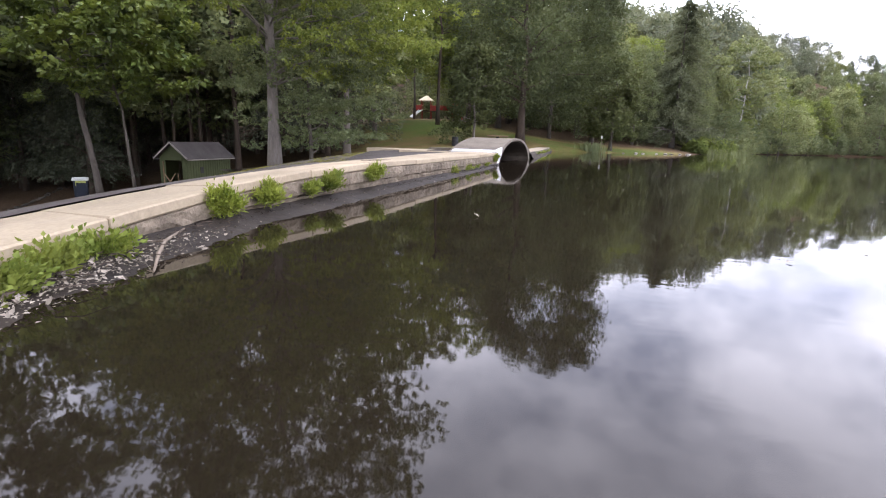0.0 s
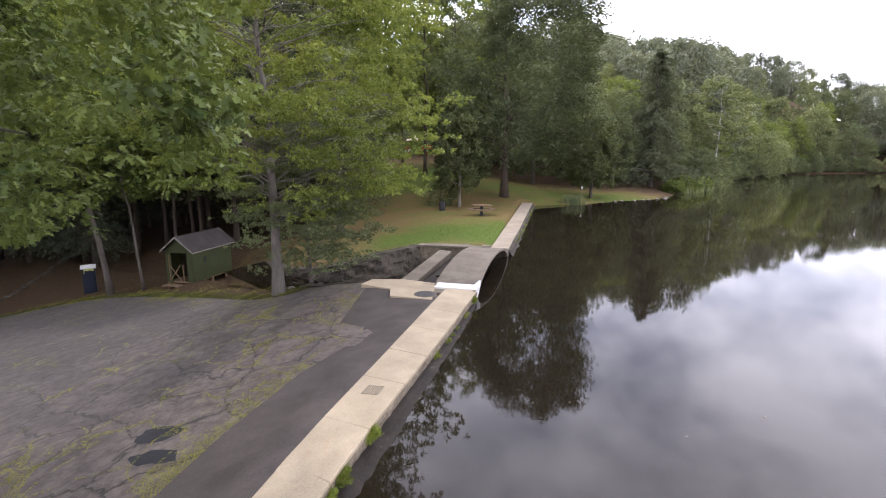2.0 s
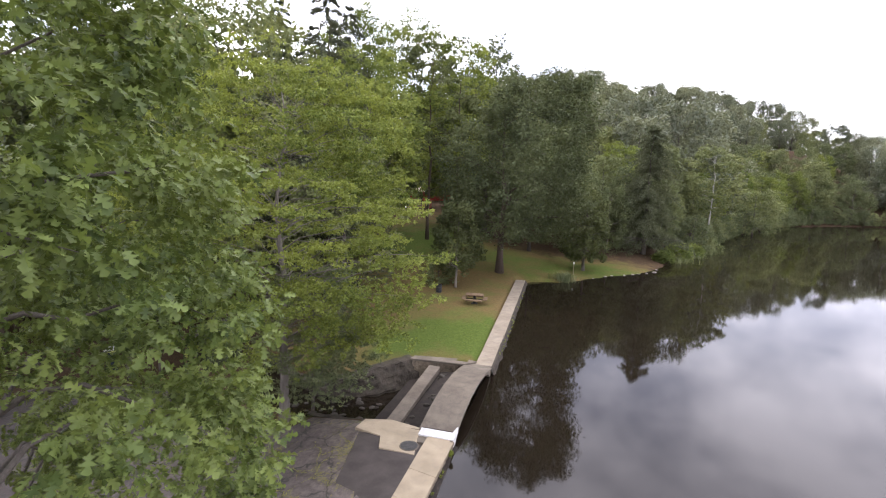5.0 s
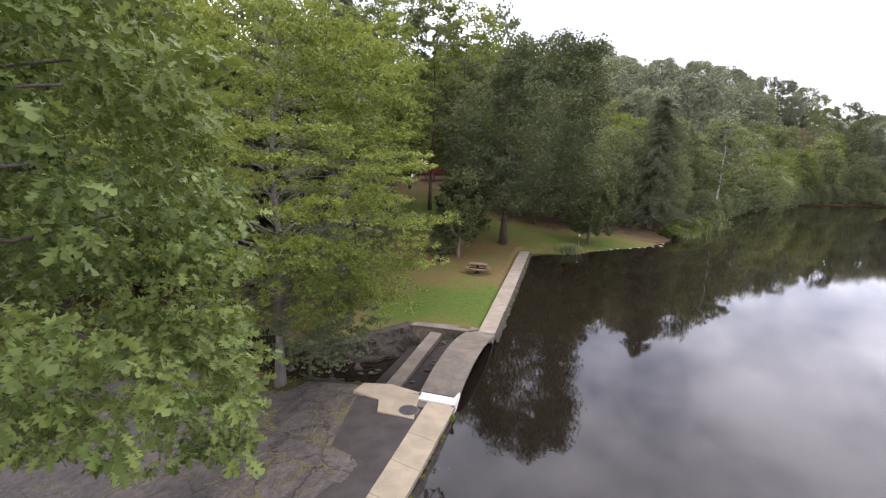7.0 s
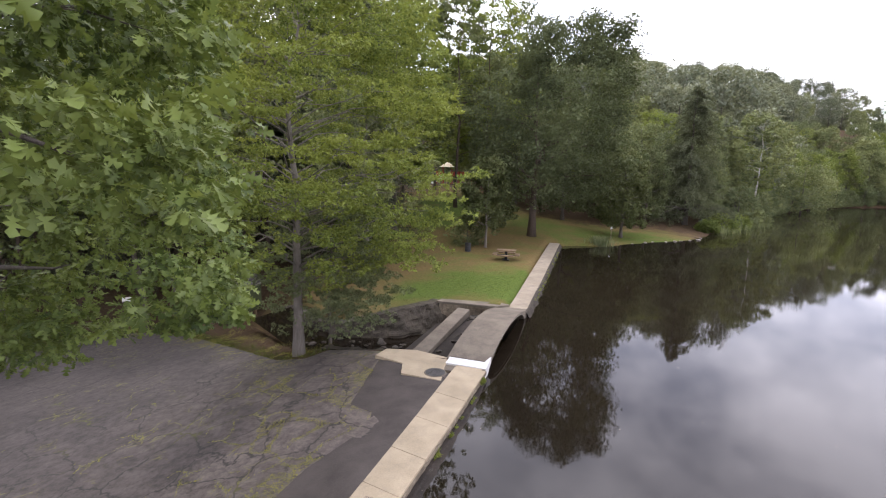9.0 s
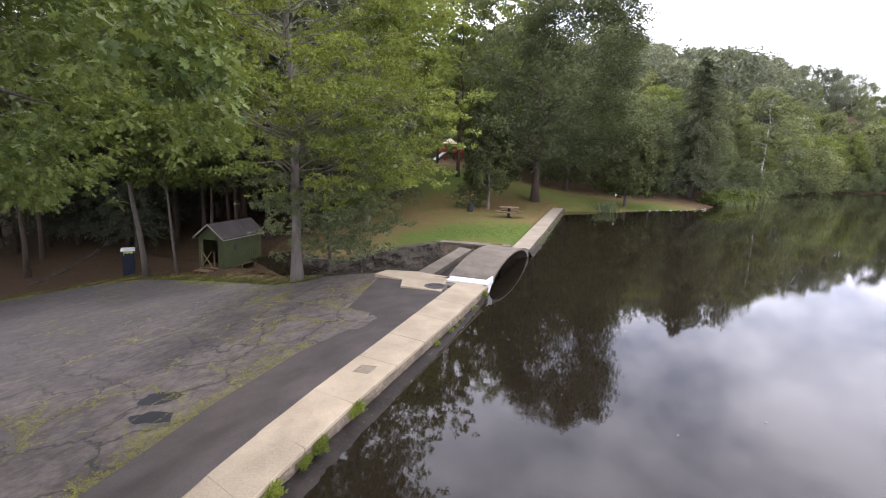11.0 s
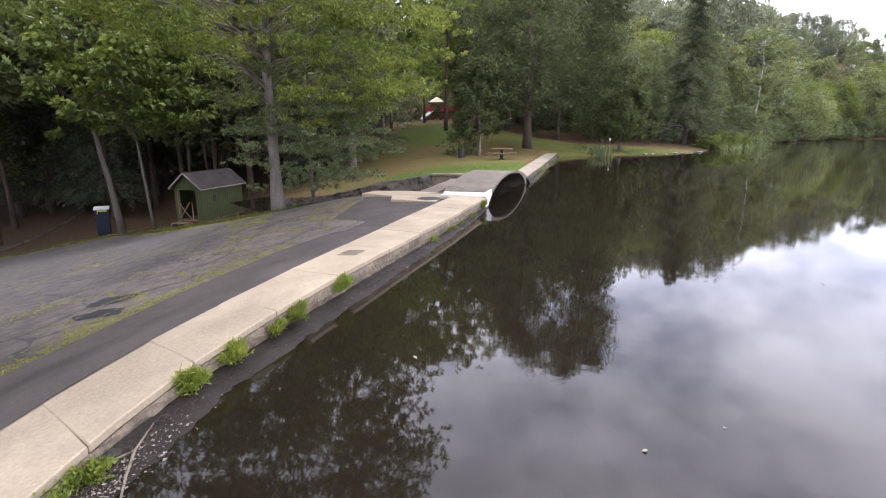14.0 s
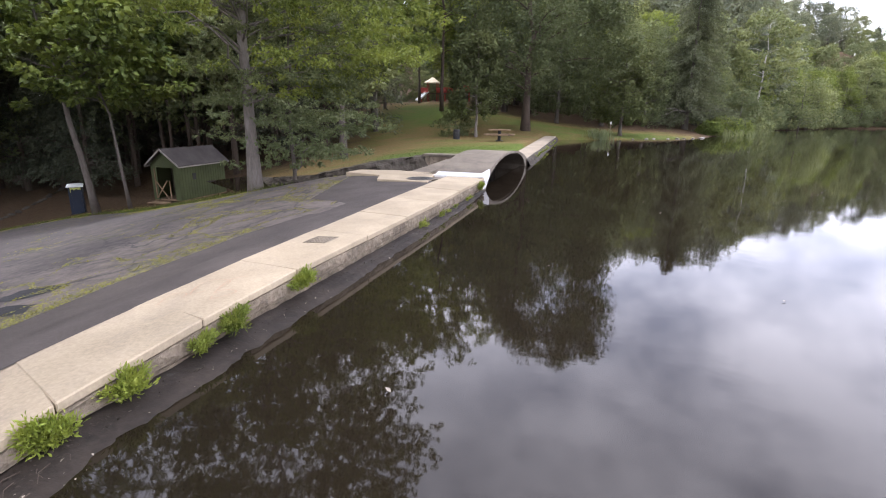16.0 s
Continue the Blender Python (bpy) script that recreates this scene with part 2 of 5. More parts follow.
WHITE_PAINT = surface("white_paint", (0.52, 0.51, 0.49), (0.68, 0.67, 0.65), 1.5, 25.0, 0.7, 0.2, 0.004, (0.45, 0.42, 0.38), 0.3)
MUD = surface("wet_mud", (0.009, 0.007, 0.0052), (0.045, 0.034, 0.025), 1.6, 14.0, 0.74, 0.5, 0.02, (0.016, 0.012, 0.009), 0.6)
STONE = surface("dark_stone", (0.022, 0.019, 0.016), (0.10, 0.086, 0.072), 1.6, 14.0, 0.9, 0.8, 0.04, (0.03, 0.035, 0.016), 0.5)
PALE_STONE = surface("pale_rock", (0.12, 0.105, 0.085), (0.34, 0.31, 0.265), 2.0, 14.0, 0.9, 0.6, 0.03)
JOINT = surface("joint_dirt", (0.05, 0.042, 0.03), (0.10, 0.085, 0.06), 2.0, 30.0)
BARK = material("bark", build_bark)
PALE_BARK = surface("grey_bark", (0.12, 0.105, 0.09), (0.27, 0.24, 0.21), 0.7, 9.0, 0.95, 0.7, 0.03, (0.07, 0.06, 0.05), 0.5, (2, 2, 0.6))
OAK_BARK = surface("brown_bark", (0.042, 0.031, 0.024), (0.118, 0.09, 0.068), 0.9, 9.0, 0.95, 0.9, 0.04, (0.03, 0.022, 0.016), 0.5, (2.5, 2.5, 0.5))
BIRCH = surface("pale_bark", (0.30, 0.28, 0.25), (0.62, 0.60, 0.55), 0.7, 9.0, 0.9, 0.3, 0.01, (0.08, 0.07, 0.06), 0.6, (1, 1, 3))
LEAF_MAPLE = leafage("maple_leaf", (0.074, 0.105, 0.027), (0.188, 0.238, 0.057), (0.266, 0.312, 0.073), 0.34, 0.25, 0.1)
LEAF_OAK = leafage("oak_leaf", (0.036, 0.059, 0.013), (0.135, 0.186, 0.043), (0.195, 0.242, 0.058), 0.3, 0.5, 0.26)
LEAF_DARK = leafage("dark_leaf", (0.083, 0.106, 0.05), (0.132, 0.161, 0.073), (0.182, 0.21, 0.088), 0.33, 0.25, 0.08)
LEAF_WOOD = leafage("woodland_leaf", (0.1, 0.125, 0.06), (0.158, 0.19, 0.09), (0.21, 0.24, 0.108), 0.33, 0.12, 0.08)
LEAF_BRIGHT = leafage("bright_leaf", (0.095, 0.133, 0.037), (0.194, 0.245, 0.069), (0.252, 0.3, 0.079), 0.5, 0.15, 0.08)
# distance haze put into the colour: paler, greyer leaves than the nearer woods
LEAF_RIDGE_HAZED = leafage("hazed_hillside_leaf", (0.135, 0.158, 0.105), (0.185, 0.21, 0.14), (0.235, 0.259, 0.165), 0.35, 0.06, 0.08)
NEEDLE = leafage("needles", (0.051, 0.066, 0.025), (0.112, 0.135, 0.05), (0.143, 0.162, 0.059), 0.25, 0.25, 0.1)
HEMLOCK = leafage("hemlock_needles", (0.038, 0.047, 0.03), (0.086, 0.1, 0.06), (0.112, 0.126, 0.074), 0.22, 0.25, 0.08)
SPRUCE = leafage("spruce_needles", (0.06, 0.072, 0.04), (0.135, 0.155, 0.08), (0.16, 0.175, 0.09), 0.36, 0.25, 0.1)
WEED = leafage("weed_leaf", (0.085, 0.12, 0.018), (0.19, 0.245, 0.045), (0.26, 0.29, 0.06), 0.3, 3.0, 0.12)
GREEN_WOOD = surface("green_painted_boards", (0.03, 0.038, 0.014), (0.06, 0.07, 0.027), 0.6, 14.0, 0.8, 0.4, 0.01, (0.045, 0.05, 0.025), 0.5)
SHINGLE = surface("grey_shingles", (0.026, 0.022, 0.02), (0.066, 0.058, 0.053), 0.9, 22.0, 0.9, 0.5, 0.01)
TRIM = surface("weathered_trim", (0.14, 0.125, 0.105), (0.26, 0.24, 0.21), 1.2, 20.0, 0.85)
OLD_WOOD = surface("weathered_wood", (0.14, 0.11, 0.08), (0.32, 0.265, 0.20), 1.4, 16.0, 0.85, 0.5, 0.01, (0.09, 0.07, 0.05), 0.5)
BROWN_WOOD = surface("bare_brown_wood", (0.10, 0.066, 0.036), (0.22, 0.152, 0.092), 1.4, 16.0, 0.85, 0.5, 0.01, (0.06, 0.04, 0.025), 0.5)
INTERIOR_SHADE = surface("shade_coloured_boards", (0.03, 0.024, 0.018), (0.07, 0.055, 0.04), 1.0, 12.0)
BLUE_PLASTIC = surface("dark_blue_plastic", (0.008, 0.012, 0.021), (0.018, 0.025, 0.04), 1.0, 20.0, 0.45, 0.15, 0.004)
WHITE_PLASTIC = surface("white_plastic", (0.55, 0.55, 0.53), (0.72, 0.72, 0.70), 1.0, 20.0, 0.5, 0.1, 0.003)
YELLOW_SIGN = surface("yellow_green_sign", (0.34, 0.36, 0.10), (0.46, 0.48, 0.15), 2.0, 20.0, 0.6, 0.1, 0.003)
BLACK = surface("dark_metal", (0.012, 0.012, 0.012), (0.03, 0.03, 0.03), 2.0, 30.0, 0.6)
IRON = surface("cast_iron", (0.04, 0.038, 0.036), (0.09, 0.085, 0.08), 4.0, 40.0, 0.65, 0.6, 0.01)
RUST = surface("rusty_steel", (0.05, 0.03, 0.02), (0.13, 0.08, 0.05), 3.0, 25.0, 0.8)
RED = surface("red_plastic", (0.30, 0.045, 0.035), (0.42, 0.075, 0.055), 1.0, 12.0, 0.5, 0.1, 0.003)
CREAM = surface("cream_plastic", (0.60, 0.52, 0.34), (0.74, 0.66, 0.46), 1.0, 12.0, 0.5, 0.1, 0.003)
STRAW = surface("pale_debris", (0.10, 0.08, 0.055), (0.42, 0.37, 0.30), 3.0, 20.0, 0.8)
CHALK = surface("faint_red_chalk", (0.37, 0.25, 0.165), (0.45, 0.33, 0.225), 3.0, 40.0, 0.9)


# ---- geometry helpers ----
from mathutils import geometry

def mesh_of(name, verts, faces, mat, smooth=False):
    me = bpy.data.meshes.new(name)
    me.from_pydata([tuple(v) for v in verts], [], [tuple(f) for f in faces])
    me.materials.append(mat)
    if smooth:
        me.polygons.foreach_set("use_smooth", [True] * len(me.polygons))
    me.update()
    return me


def child(ob, parent, label=""):
    if parent is not None:
        ob.parent = parent
    return tagged(ob, label) if label else ob


def piece(name, verts, faces, mat, parent=None, label="", smooth=False):
    return child(new(name, mesh_of(name, verts, faces, mat, smooth)), parent, label)


def part(name, bm, mat, parent=None, label="", smooth=False):
    """Links a bmesh as one mesh object under a thing or a part."""
    me = bpy.data.meshes.new(name)
    bm.to_mesh(me)
    bm.free()
    me.materials.append(mat)
    if smooth:
        me.polygons.foreach_set("use_smooth", [True] * len(me.polygons))
    return child(new(name, me), parent, label)


def empty(name, m=None):
    ob = new(name)
    ob.empty_display_size = 0.2
    if m is not None:
        ob.matrix_world = m
    return ob


def box_bm(bm, size, m=None, bevel=0.0):
    """Adds a box of that size, centred on m's origin."""
    made = bmesh.ops.create_cube(bm, size=1.0, matrix=(m or Matrix()) @ Matrix.Diagonal((*size, 1)))
    if bevel:
        edges = list({e for v in made["verts"] for e in v.link_edges})
        bmesh.ops.bevel(bm, geom=edges, offset=bevel, segments=2, affect="EDGES", profile=0.6)
    return bm


def boxes(*rows):
    """A bmesh of boxes: (size, matrix, bevel)."""
    bm = bmesh.new()
    for size, m, bevel in rows:
        box_bm(bm, size, m, bevel)
    return bm


def tube(path, radii, sides=7, cap=True):
    """Verts and faces of a tapered tube along a path."""
    verts, faces = [], []
    path = [Vector(p) for p in path]
    for i, p in enumerate(path):
        d = (path[min(i + 1, len(path) - 1)] - path[max(i - 1, 0)]).normalized()
        a = d.orthogonal().normalized() if i == 0 else (a - d * a.dot(d)).normalized()
        b = d.cross(a)
        for k in range(sides):
            ang = 2 * math.pi * k / sides
            verts.append(p + (a * math.cos(ang) + b * math.sin(ang)) * radii[i])
    for i in range(len(path) - 1):
        for k in range(sides):
            k2 = (k + 1) % sides
            faces.append((i * sides + k, i * sides + k2, (i + 1) * sides + k2, (i + 1) * sides + k))
    if cap:
        faces.append(tuple(reversed(range(sides))))
        faces.append(tuple(range((len(path) - 1) * sides, len(path) * sides)))
    return verts, faces


def merge(*sets):
    verts, faces = [], []
    for v, f in sets:
        n = len(verts)
        verts += list(v)
        faces += [tuple(i + n for i in g) for g in f]
    return verts, faces


# ---- lie of the land ----
LAND = np.array([
    (-1.2, -12, -0.75), (-1.2, -5, -0.6), (-1.2, 0, -0.28), (-1.2, 9, -0.03), (-1.2, 22, 0.0), (-1.2, 47, -0.05), (-6.3, 0.25, -1.22), (-9.3, 11.1, -1.03), (-4.6, 10.1, -0.1),
    (-5.2, 20.2, -0.19), (-28.4, 19.1, -4.68), (-22.7, 20.2, -3.74), (-15.2, 28.6, -1.32), (-8.7, 12.8, -0.97), (-4.7, 35, -0.03), (-9.5, 39.7, -0.14), (-4.8, 51.0, 0.49),
    (5, 60.8, -0.2), (-33, 102, 5.0), (-39, 25, -6.05), (-20, 0, -3.63), (-40, 0, -7.38), (-15, 60, 2.1), (-30, 60, 2.28), (-30, 40, -2.15),
    (-60, 20, -8.33), (-60, 60, -0.44), (-60, 118, 3.5), (0, 90, 2.5), (0, 140, 8),
], float)


def spline_u(r):
    return np.where(r > 0, r * r * np.log(r + 1e-9), 0.0)


_n = len(LAND)
_a = np.zeros((_n + 3, _n + 3))
_a[:_n, :_n] = spline_u(np.linalg.norm(LAND[:, None, :2] - LAND[None, :, :2], axis=-1)) + np.eye(_n) * 2.0
_a[:_n, _n:] = np.c_[np.ones(_n), LAND[:, :2]]
_a[_n:, :_n] = _a[:_n, _n:].T
_w = np.linalg.solve(_a, np.r_[LAND[:, 2], 0, 0, 0])


def lie(x, y):
    """Height of the open land, by a thin plate through its known heights."""
    x, y = np.atleast_1d(np.asarray(x, float)), np.atleast_1d(np.asarray(y, float))
    cx, cy = np.clip(x, -64, 20), np.clip(y, -14, 142)
    r = np.hypot(cx[:, None] - LAND[None, :, 0], cy[:, None] - LAND[None, :, 1])
    return spline_u(r) @ _w[:_n] + _w[_n] + _w[_n + 1] * cx + _w[_n + 2] * cy


WATER_Z = -0.42
EDGE = [(2.6, -40), (2.4, -14), (1.9, -9.5), (1.2, -7.4), (0.75, -6.0), (0.42, -5.0), (0.18, -4.0), (0.07, -3.0), (0.05, -2.0), (0.04, 0), (0.08, 6), (0.05, 10.2), (0.0, 21), (-0.6, 34), (-1.3, 49.7)]
SHORE = [(-1.0, 50.6), (1.0, 52.0), (3.2, 52.5), (6.0, 56.0), (9.5, 60.0), (13.5, 64.0), (16.5, 70), (20.5, 80), (24.5, 90), (30, 103), (38, 124), (50, 148), (64, 173), (79, 194), (95, 209), (118, 218), (160, 214), (230, 180)]


def edge_x(y):
    return float(np.interp(y, [p[1] for p in EDGE], [p[0] for p in EDGE]))


def top_z(y):
    """Height of the path: it dips a little towards its near end."""
    return float(np.interp(y, [-9, -6.5, -5, -4, -3, -1.5, 0, 16, 20, 46], [-0.3, -0.27, -0.22, -0.17, -0.10, -0.03, 0.0, 0.0, -0.14, 0.0]))


def along_edge(y, off):
    """A point at the water edge of the walk, moved off metres towards the water."""
    d = Vector((edge_x(y + 0.15) - edge_x(y - 0.15), 0.3)).normalized()
    return edge_x(y) + d.y * off, y - d.x * off


POND = np.array(EDGE + SHORE + [(180, -40)], float)


def pond_gap(x, y):
    """Distance to the pond's edge: minus in the pond."""
    p = np.stack([np.asarray(x, float), np.asarray(y, float)], -1)
    best = np.full(len(p), 1e9)
    inside = np.zeros(len(p), bool)
    for a, b in zip(POND, np.roll(POND, -1, axis=0)):
        d = b - a
        t = np.clip(((p - a) @ d) / (d @ d), 0, 1)
        best = np.minimum(best, np.linalg.norm(p - a - t[:, None] * d, axis=1))
        cross = (a[1] > p[:, 1]) != (b[1] > p[:, 1])
        with np.errstate(divide="ignore", invalid="ignore"):
            inside ^= cross & (p[:, 0] < (b[0] - a[0]) * (p[:, 1] - a[1]) / (b[1] - a[1] + 1e-12) + a[0])
    return np.where(inside, -best, best)


CREEK = np.array([(-1.5, 15.2), (-5.0, 14.9), (-8.0, 14.6), (-11, 15.6), (-14.5, 18.2), (-19, 21.6), (-25, 25), (-34, 29), (-60, 38)], float)


def creek_gap(x, y):
    p = np.stack([np.asarray(x, float), np.asarray(y, float)], -1)
    best = np.full(len(p), 1e9)
    for a, b in zip(CREEK[:-1], CREEK[1:]):
        d = b - a
        t = np.clip(((p - a) @ d) / (d @ d), 0, 1)
        best = np.minimum(best, np.linalg.norm(p - a - t[:, None] * d, axis=1))
    return best


def step(a, b, v):
    t = np.clip((v - a) / (b - a), 0.0, 1.0)
    return t * t * (3 - 2 * t)


def land(x, y):
    """Height of the ground sheet, with the bank of the pond and the creek cut in."""
    x, y = np.atleast_1d(np.asarray(x, float)), np.atleast_1d(np.asarray(y, float))
    gap = pond_gap(x, y)
    far_bank = -0.4 + 0.12 * np.maximum(gap, 0) + 0.03 * np.clip(gap - 8, 0, 60)
    z = lie(x, y) * (1 - step(6, 20, x)) + far_bank * step(6, 20, x)
    z = np.where(y > 49.8, np.minimum(z, -0.36 + 0.35 * np.maximum(gap, 0)), z)
    az, far = np.degrees(np.arctan2(x - 4, y + 7)), np.hypot(x - 4, y + 7)
    ridge = np.interp(az, [-48, -38, -12, -3, 2, 6, 10, 14, 17, 19.5, 22, 25, 40], [0, 24, 40, 42, 41, 40, 38, 35, 32, 31, 24, 17, 10]) * step(105, 290, far) * step(2, 44, gap)
    z = np.where((gap > 5) & (y > 60), z + np.maximum(ridge - np.maximum(z, 0), 0), z)
    cg = creek_gap(x, y)
    basin = inside([(-0.5, 11.1), (-0.5, 20.3), (-5.1, 20.4), (-7.4, 17.9), (-9.8, 16.2), (-13, 17.3), (-13, 13.6), (-8.2, 11.8), (-4.6, 11.2)], x, y)
    cut = (1.0 - step(1.5, 2.3, cg)) * (x < -4.9)
    z = z - 1.35 * cut * (1.0 - 0.55 * step(-12, -24, x))
    z = np.where(basin, np.minimum(z, -2.0), z)
    z = np.where((y < 50.0) & (gap < 1.45), np.minimum(z, -0.1) - 0.32 * step(1.45, 0.9, gap) - 0.15, z)
    return np.where(gap < 0, np.where(y < 48, -1.9, -0.5 - 0.3 * np.minimum(-gap, 6)), z)


def land_z(x, y):
    return float(land(x, y)[0])


def inside(poly, x, y):
    hit = np.zeros(len(x), bool)
    p = np.array(poly, float)
    for a, b in zip(p, np.roll(p, -1, axis=0)):
        cross = (a[1] > y) != (b[1] > y)
        hit ^= cross & (x < (b[0] - a[0]) * (y - a[1]) / (b[1] - a[1] + 1e-12) + a[0])
    return hit


def sheet(name, poly, height, mat, grid=0.6, parent=None, label=""):
    """A surface over a polygon in plan, following height(x, y)."""
    pts = []
    for a, b in zip(poly, poly[1:] + poly[:1]):
        n = max(1, int(math.dist(a, b) / grid))
        pts += [(a[0] + (b[0] - a[0]) * k / n, a[1] + (b[1] - a[1]) * k / n) for k in range(n)]
    ring = len(pts)
    xs, ys = [p[0] for p in poly], [p[1] for p in poly]
    gx, gy = np.meshgrid(np.arange(min(xs), max(xs), grid), np.arange(min(ys), max(ys), grid))
    gx, gy = gx.ravel(), gy.ravel()
    keep = inside(poly, gx, gy)
    P = np.array(pts)
    near = np.min(np.hypot(gx[:, None] - P[None, :, 0], gy[:, None] - P[None, :, 1]), axis=1) > 0.35 * grid
    pts += list(zip(gx[keep & near].tolist(), gy[keep & near].tolist()))
    got = geometry.delaunay_2d_cdt([Vector(p) for p in pts], [], [list(range(ring))], 1, 1e-5)
    v = np.array([tuple(p) for p in got[0]])
    z = height(v[:, 0], v[:, 1])
    ob = piece(name, np.c_[v, z].tolist(), got[2], mat, parent, label, True)
    if sum(p.normal.z for p in ob.data.polygons[:20]) < 0:
        ob.data.flip_normals()
    return ob


# ---- ground, water ----
gx = np.r_[np.linspace(-420, -70, 16)[:-1], np.linspace(-70, -14, 50)[:-1], np.linspace(-14, 3, 48)[:-1], np.linspace(3, 40, 38)[:-1], np.linspace(40, 130, 40)[:-1], np.linspace(130, 420, 14)]
gy = np.r_[np.linspace(-300, -20, 10)[:-1], np.linspace(-20, 8, 38)[:-1], np.linspace(8, 24, 46)[:-1], np.linspace(24, 70, 56)[:-1], np.linspace(70, 150, 44)[:-1], np.linspace(150, 500, 16)]
GX, GY = np.meshgrid(gx, gy)
px, py = GX.ravel(), GY.ravel()
LOT = [(1.6, -22), (1.5, -14), (1.1, -9.8), (0.45, -7.6), (0.0, -6.2), (-0.35, -5.1), (-0.6, -4.0), (-0.7, -2.0), (-0.7, 10.6), (-3.0, 10.9), (-4.65, 11.0), (-6.2, 11.2), (-7.9, 11.5), (-8.5, 10.4), (-10.2, 10.5), (-12.5, 11.8), (-16, 13.7), (-20, 15.8), (-24, 17.4), (-28, 18.1), (-31.5, 17.8), (-34.5, 16.4), (-38.5, 13.5), (-45, 8), (-58, 0), (-58, -22)]
pz = land(px, py)
on_lot = inside(LOT, px, py)
pz = np.where(on_lot & (px > -57), pz - 0.12 - 0.4 * (pond_gap(px, py) < 3.0), pz)
nx = len(gx)
faces = [(j * nx + i, j * nx + i + 1, (j + 1) * nx + i + 1, (j + 1) * nx + i) for j in range(len(gy) - 1) for i in range(nx - 1)]
ground = piece("ground", np.c_[px, py, pz].tolist(), faces, GROUND, smooth=True)
tagged(ground, "patchy green lawn giving way to brown leaf litter", "ground", kind="structure")
lawn = np.exp(-(((px + 4) / 6.5) ** 2 + ((py - 26) / 6.5) ** 2)) * 1.1 + np.exp(-(((px + 16 + 0.32 * (py - 52)) / 9) ** 2 + ((py - 62) / 26.0) ** 2)) * 0.85 + np.exp(-(((px + 7) / 8) ** 2 + ((py - 38) / 10.0) ** 2)) * 0.8 + np.exp(-(((px - 9) / 8) ** 2 + ((py - 62) / 6.0) ** 2)) * 0.6 + np.exp(-(((px - 2) / 10) ** 2 + ((py - 54 - 0.8 * (px - 2)) / 8.0) ** 2)) * 0.8
lawn += np.exp(-(((px + 4) / 9) ** 2 + ((py - 58) / 9.0) ** 2)) * 0.7
lawn += np.exp(-(((px + 12) / 8) ** 2 + ((py - 29) / 9.0) ** 2)) * 0.6
lawn = np.minimum(lawn, 0.8) + 0.12


def lush(x, y):
    """Where the lawn is kept green: by the basin and up the slope; elsewhere it is worn and dry."""
    return 0.54 * np.exp(-(((x + 4) / 6.5) ** 4 + ((y - 26 - 0.25 * (x + 4)) / 5.0) ** 2)) + 0.5 * np.exp(-(((x + 19) / 7) ** 2 + ((y - 64) / 16) ** 2)) + 0.35 * np.exp(-(((x - 9) / 8) ** 2 + ((y - 62) / 5) ** 2)) + 0.3 * np.exp(-(((x + 3) / 7) ** 2 + ((y - 58) / 7) ** 2)) + 0.08 * np.exp(-(((x + 8) / 5) ** 2 + ((y - 36) / 7) ** 2)) + 0.12


att = ground.data.attributes.new("lush", "FLOAT", "POINT")
att.data.foreach_set("value", lush(px, py).astype(np.float32))
att = ground.data.attributes.new("lawn", "FLOAT", "POINT")
att.data.foreach_set("value", lawn.astype(np.float32))

rim = [(2.2, -300), (2.2, -40)] + [(x - 0.25, y) for x, y in EDGE[1:]] + [(x - 3.0, y + 3.0) for x, y in SHORE[:12]] + [(x - 1, y + 6) for x, y in SHORE[12:]] + [(420, 140), (420, -300)]
water = piece("water", [(x, y, WATER_Z) for x, y in rim], [tuple(range(len(rim)))], WATER)
tagged(water, "still dark brown pond water mirroring trees and cloud", "water", kind="structure")

# ---- parking lot ----


def tarmac(x, y):
    """Height of the asphalt: the land, met level by the edge of the path."""
    gap = pond_gap(x, y)
    near = step(2.6, 1.1, gap) * (np.asarray(y) < 12)
    return lie(x, y) * (1 - near) + (np.array([top_z(v) for v in y]) - 0.034 - 0.10 * np.interp(y, [-1, 6], [1, 0])) * near


def path_width(y):
    return float(np.interp(y, [-10, -2, 1, 9], [1.12, 1.13, 1.15, 1.25]))


STRIP = [along_edge(-22 + 1.15 * k, -path_width(-22 + 1.15 * k) + 0.03) for k in range(28)] + [(-2.6, 10.0), (-4.45, 9.9), (-3.75, 6.3), (-2.7, 5.9), (-2.4, 5.0), (-3.1, 2.7), (-3.3, 0), (-3.15, -3), (-2.6, -6), (-1.6, -9), (-0.8, -22)]


def seam_line(y):
    """Where the newer strip of asphalt meets the old lot."""
    return np.interp(y, [-22, -9, -6, -3, 0, 2.7, 5.0, 5.9, 6.3, 10.4], [-0.8, -1.6, -2.6, -3.15, -3.3, -3.1, -2.4, -2.7, -3.75, -4.45])


lot = sheet("road", LOT, lambda x, y: tarmac(x, y) + 0.012 - 0.14 * (x > seam_line(y) + 0.6), OLD_ASPHALT, 0.8)
tagged(lot, "cracked grey asphalt lot with moss in the cracks", "parking lot", kind="structure")
strip = sheet("road", STRIP, lambda x, y: tarmac(x, y) + 0.024, NEW_ASPHALT, 0.45)
tagged(strip, "smooth dark grey asphalt strip laid beside the footpath", "road", kind="structure")


def blot(cx, cy, rx, ry, turn, seed):
    rng = random.Random(seed)
    return [(cx + rx * (1 + 0.22 * rng.uniform(-1, 1)) * math.cos(a + turn), cy + ry * (1 + 0.22 * rng.uniform(-1, 1)) * math.sin(a + turn)) for a in [k * 2 * math.pi / 14 for k in range(14)]]


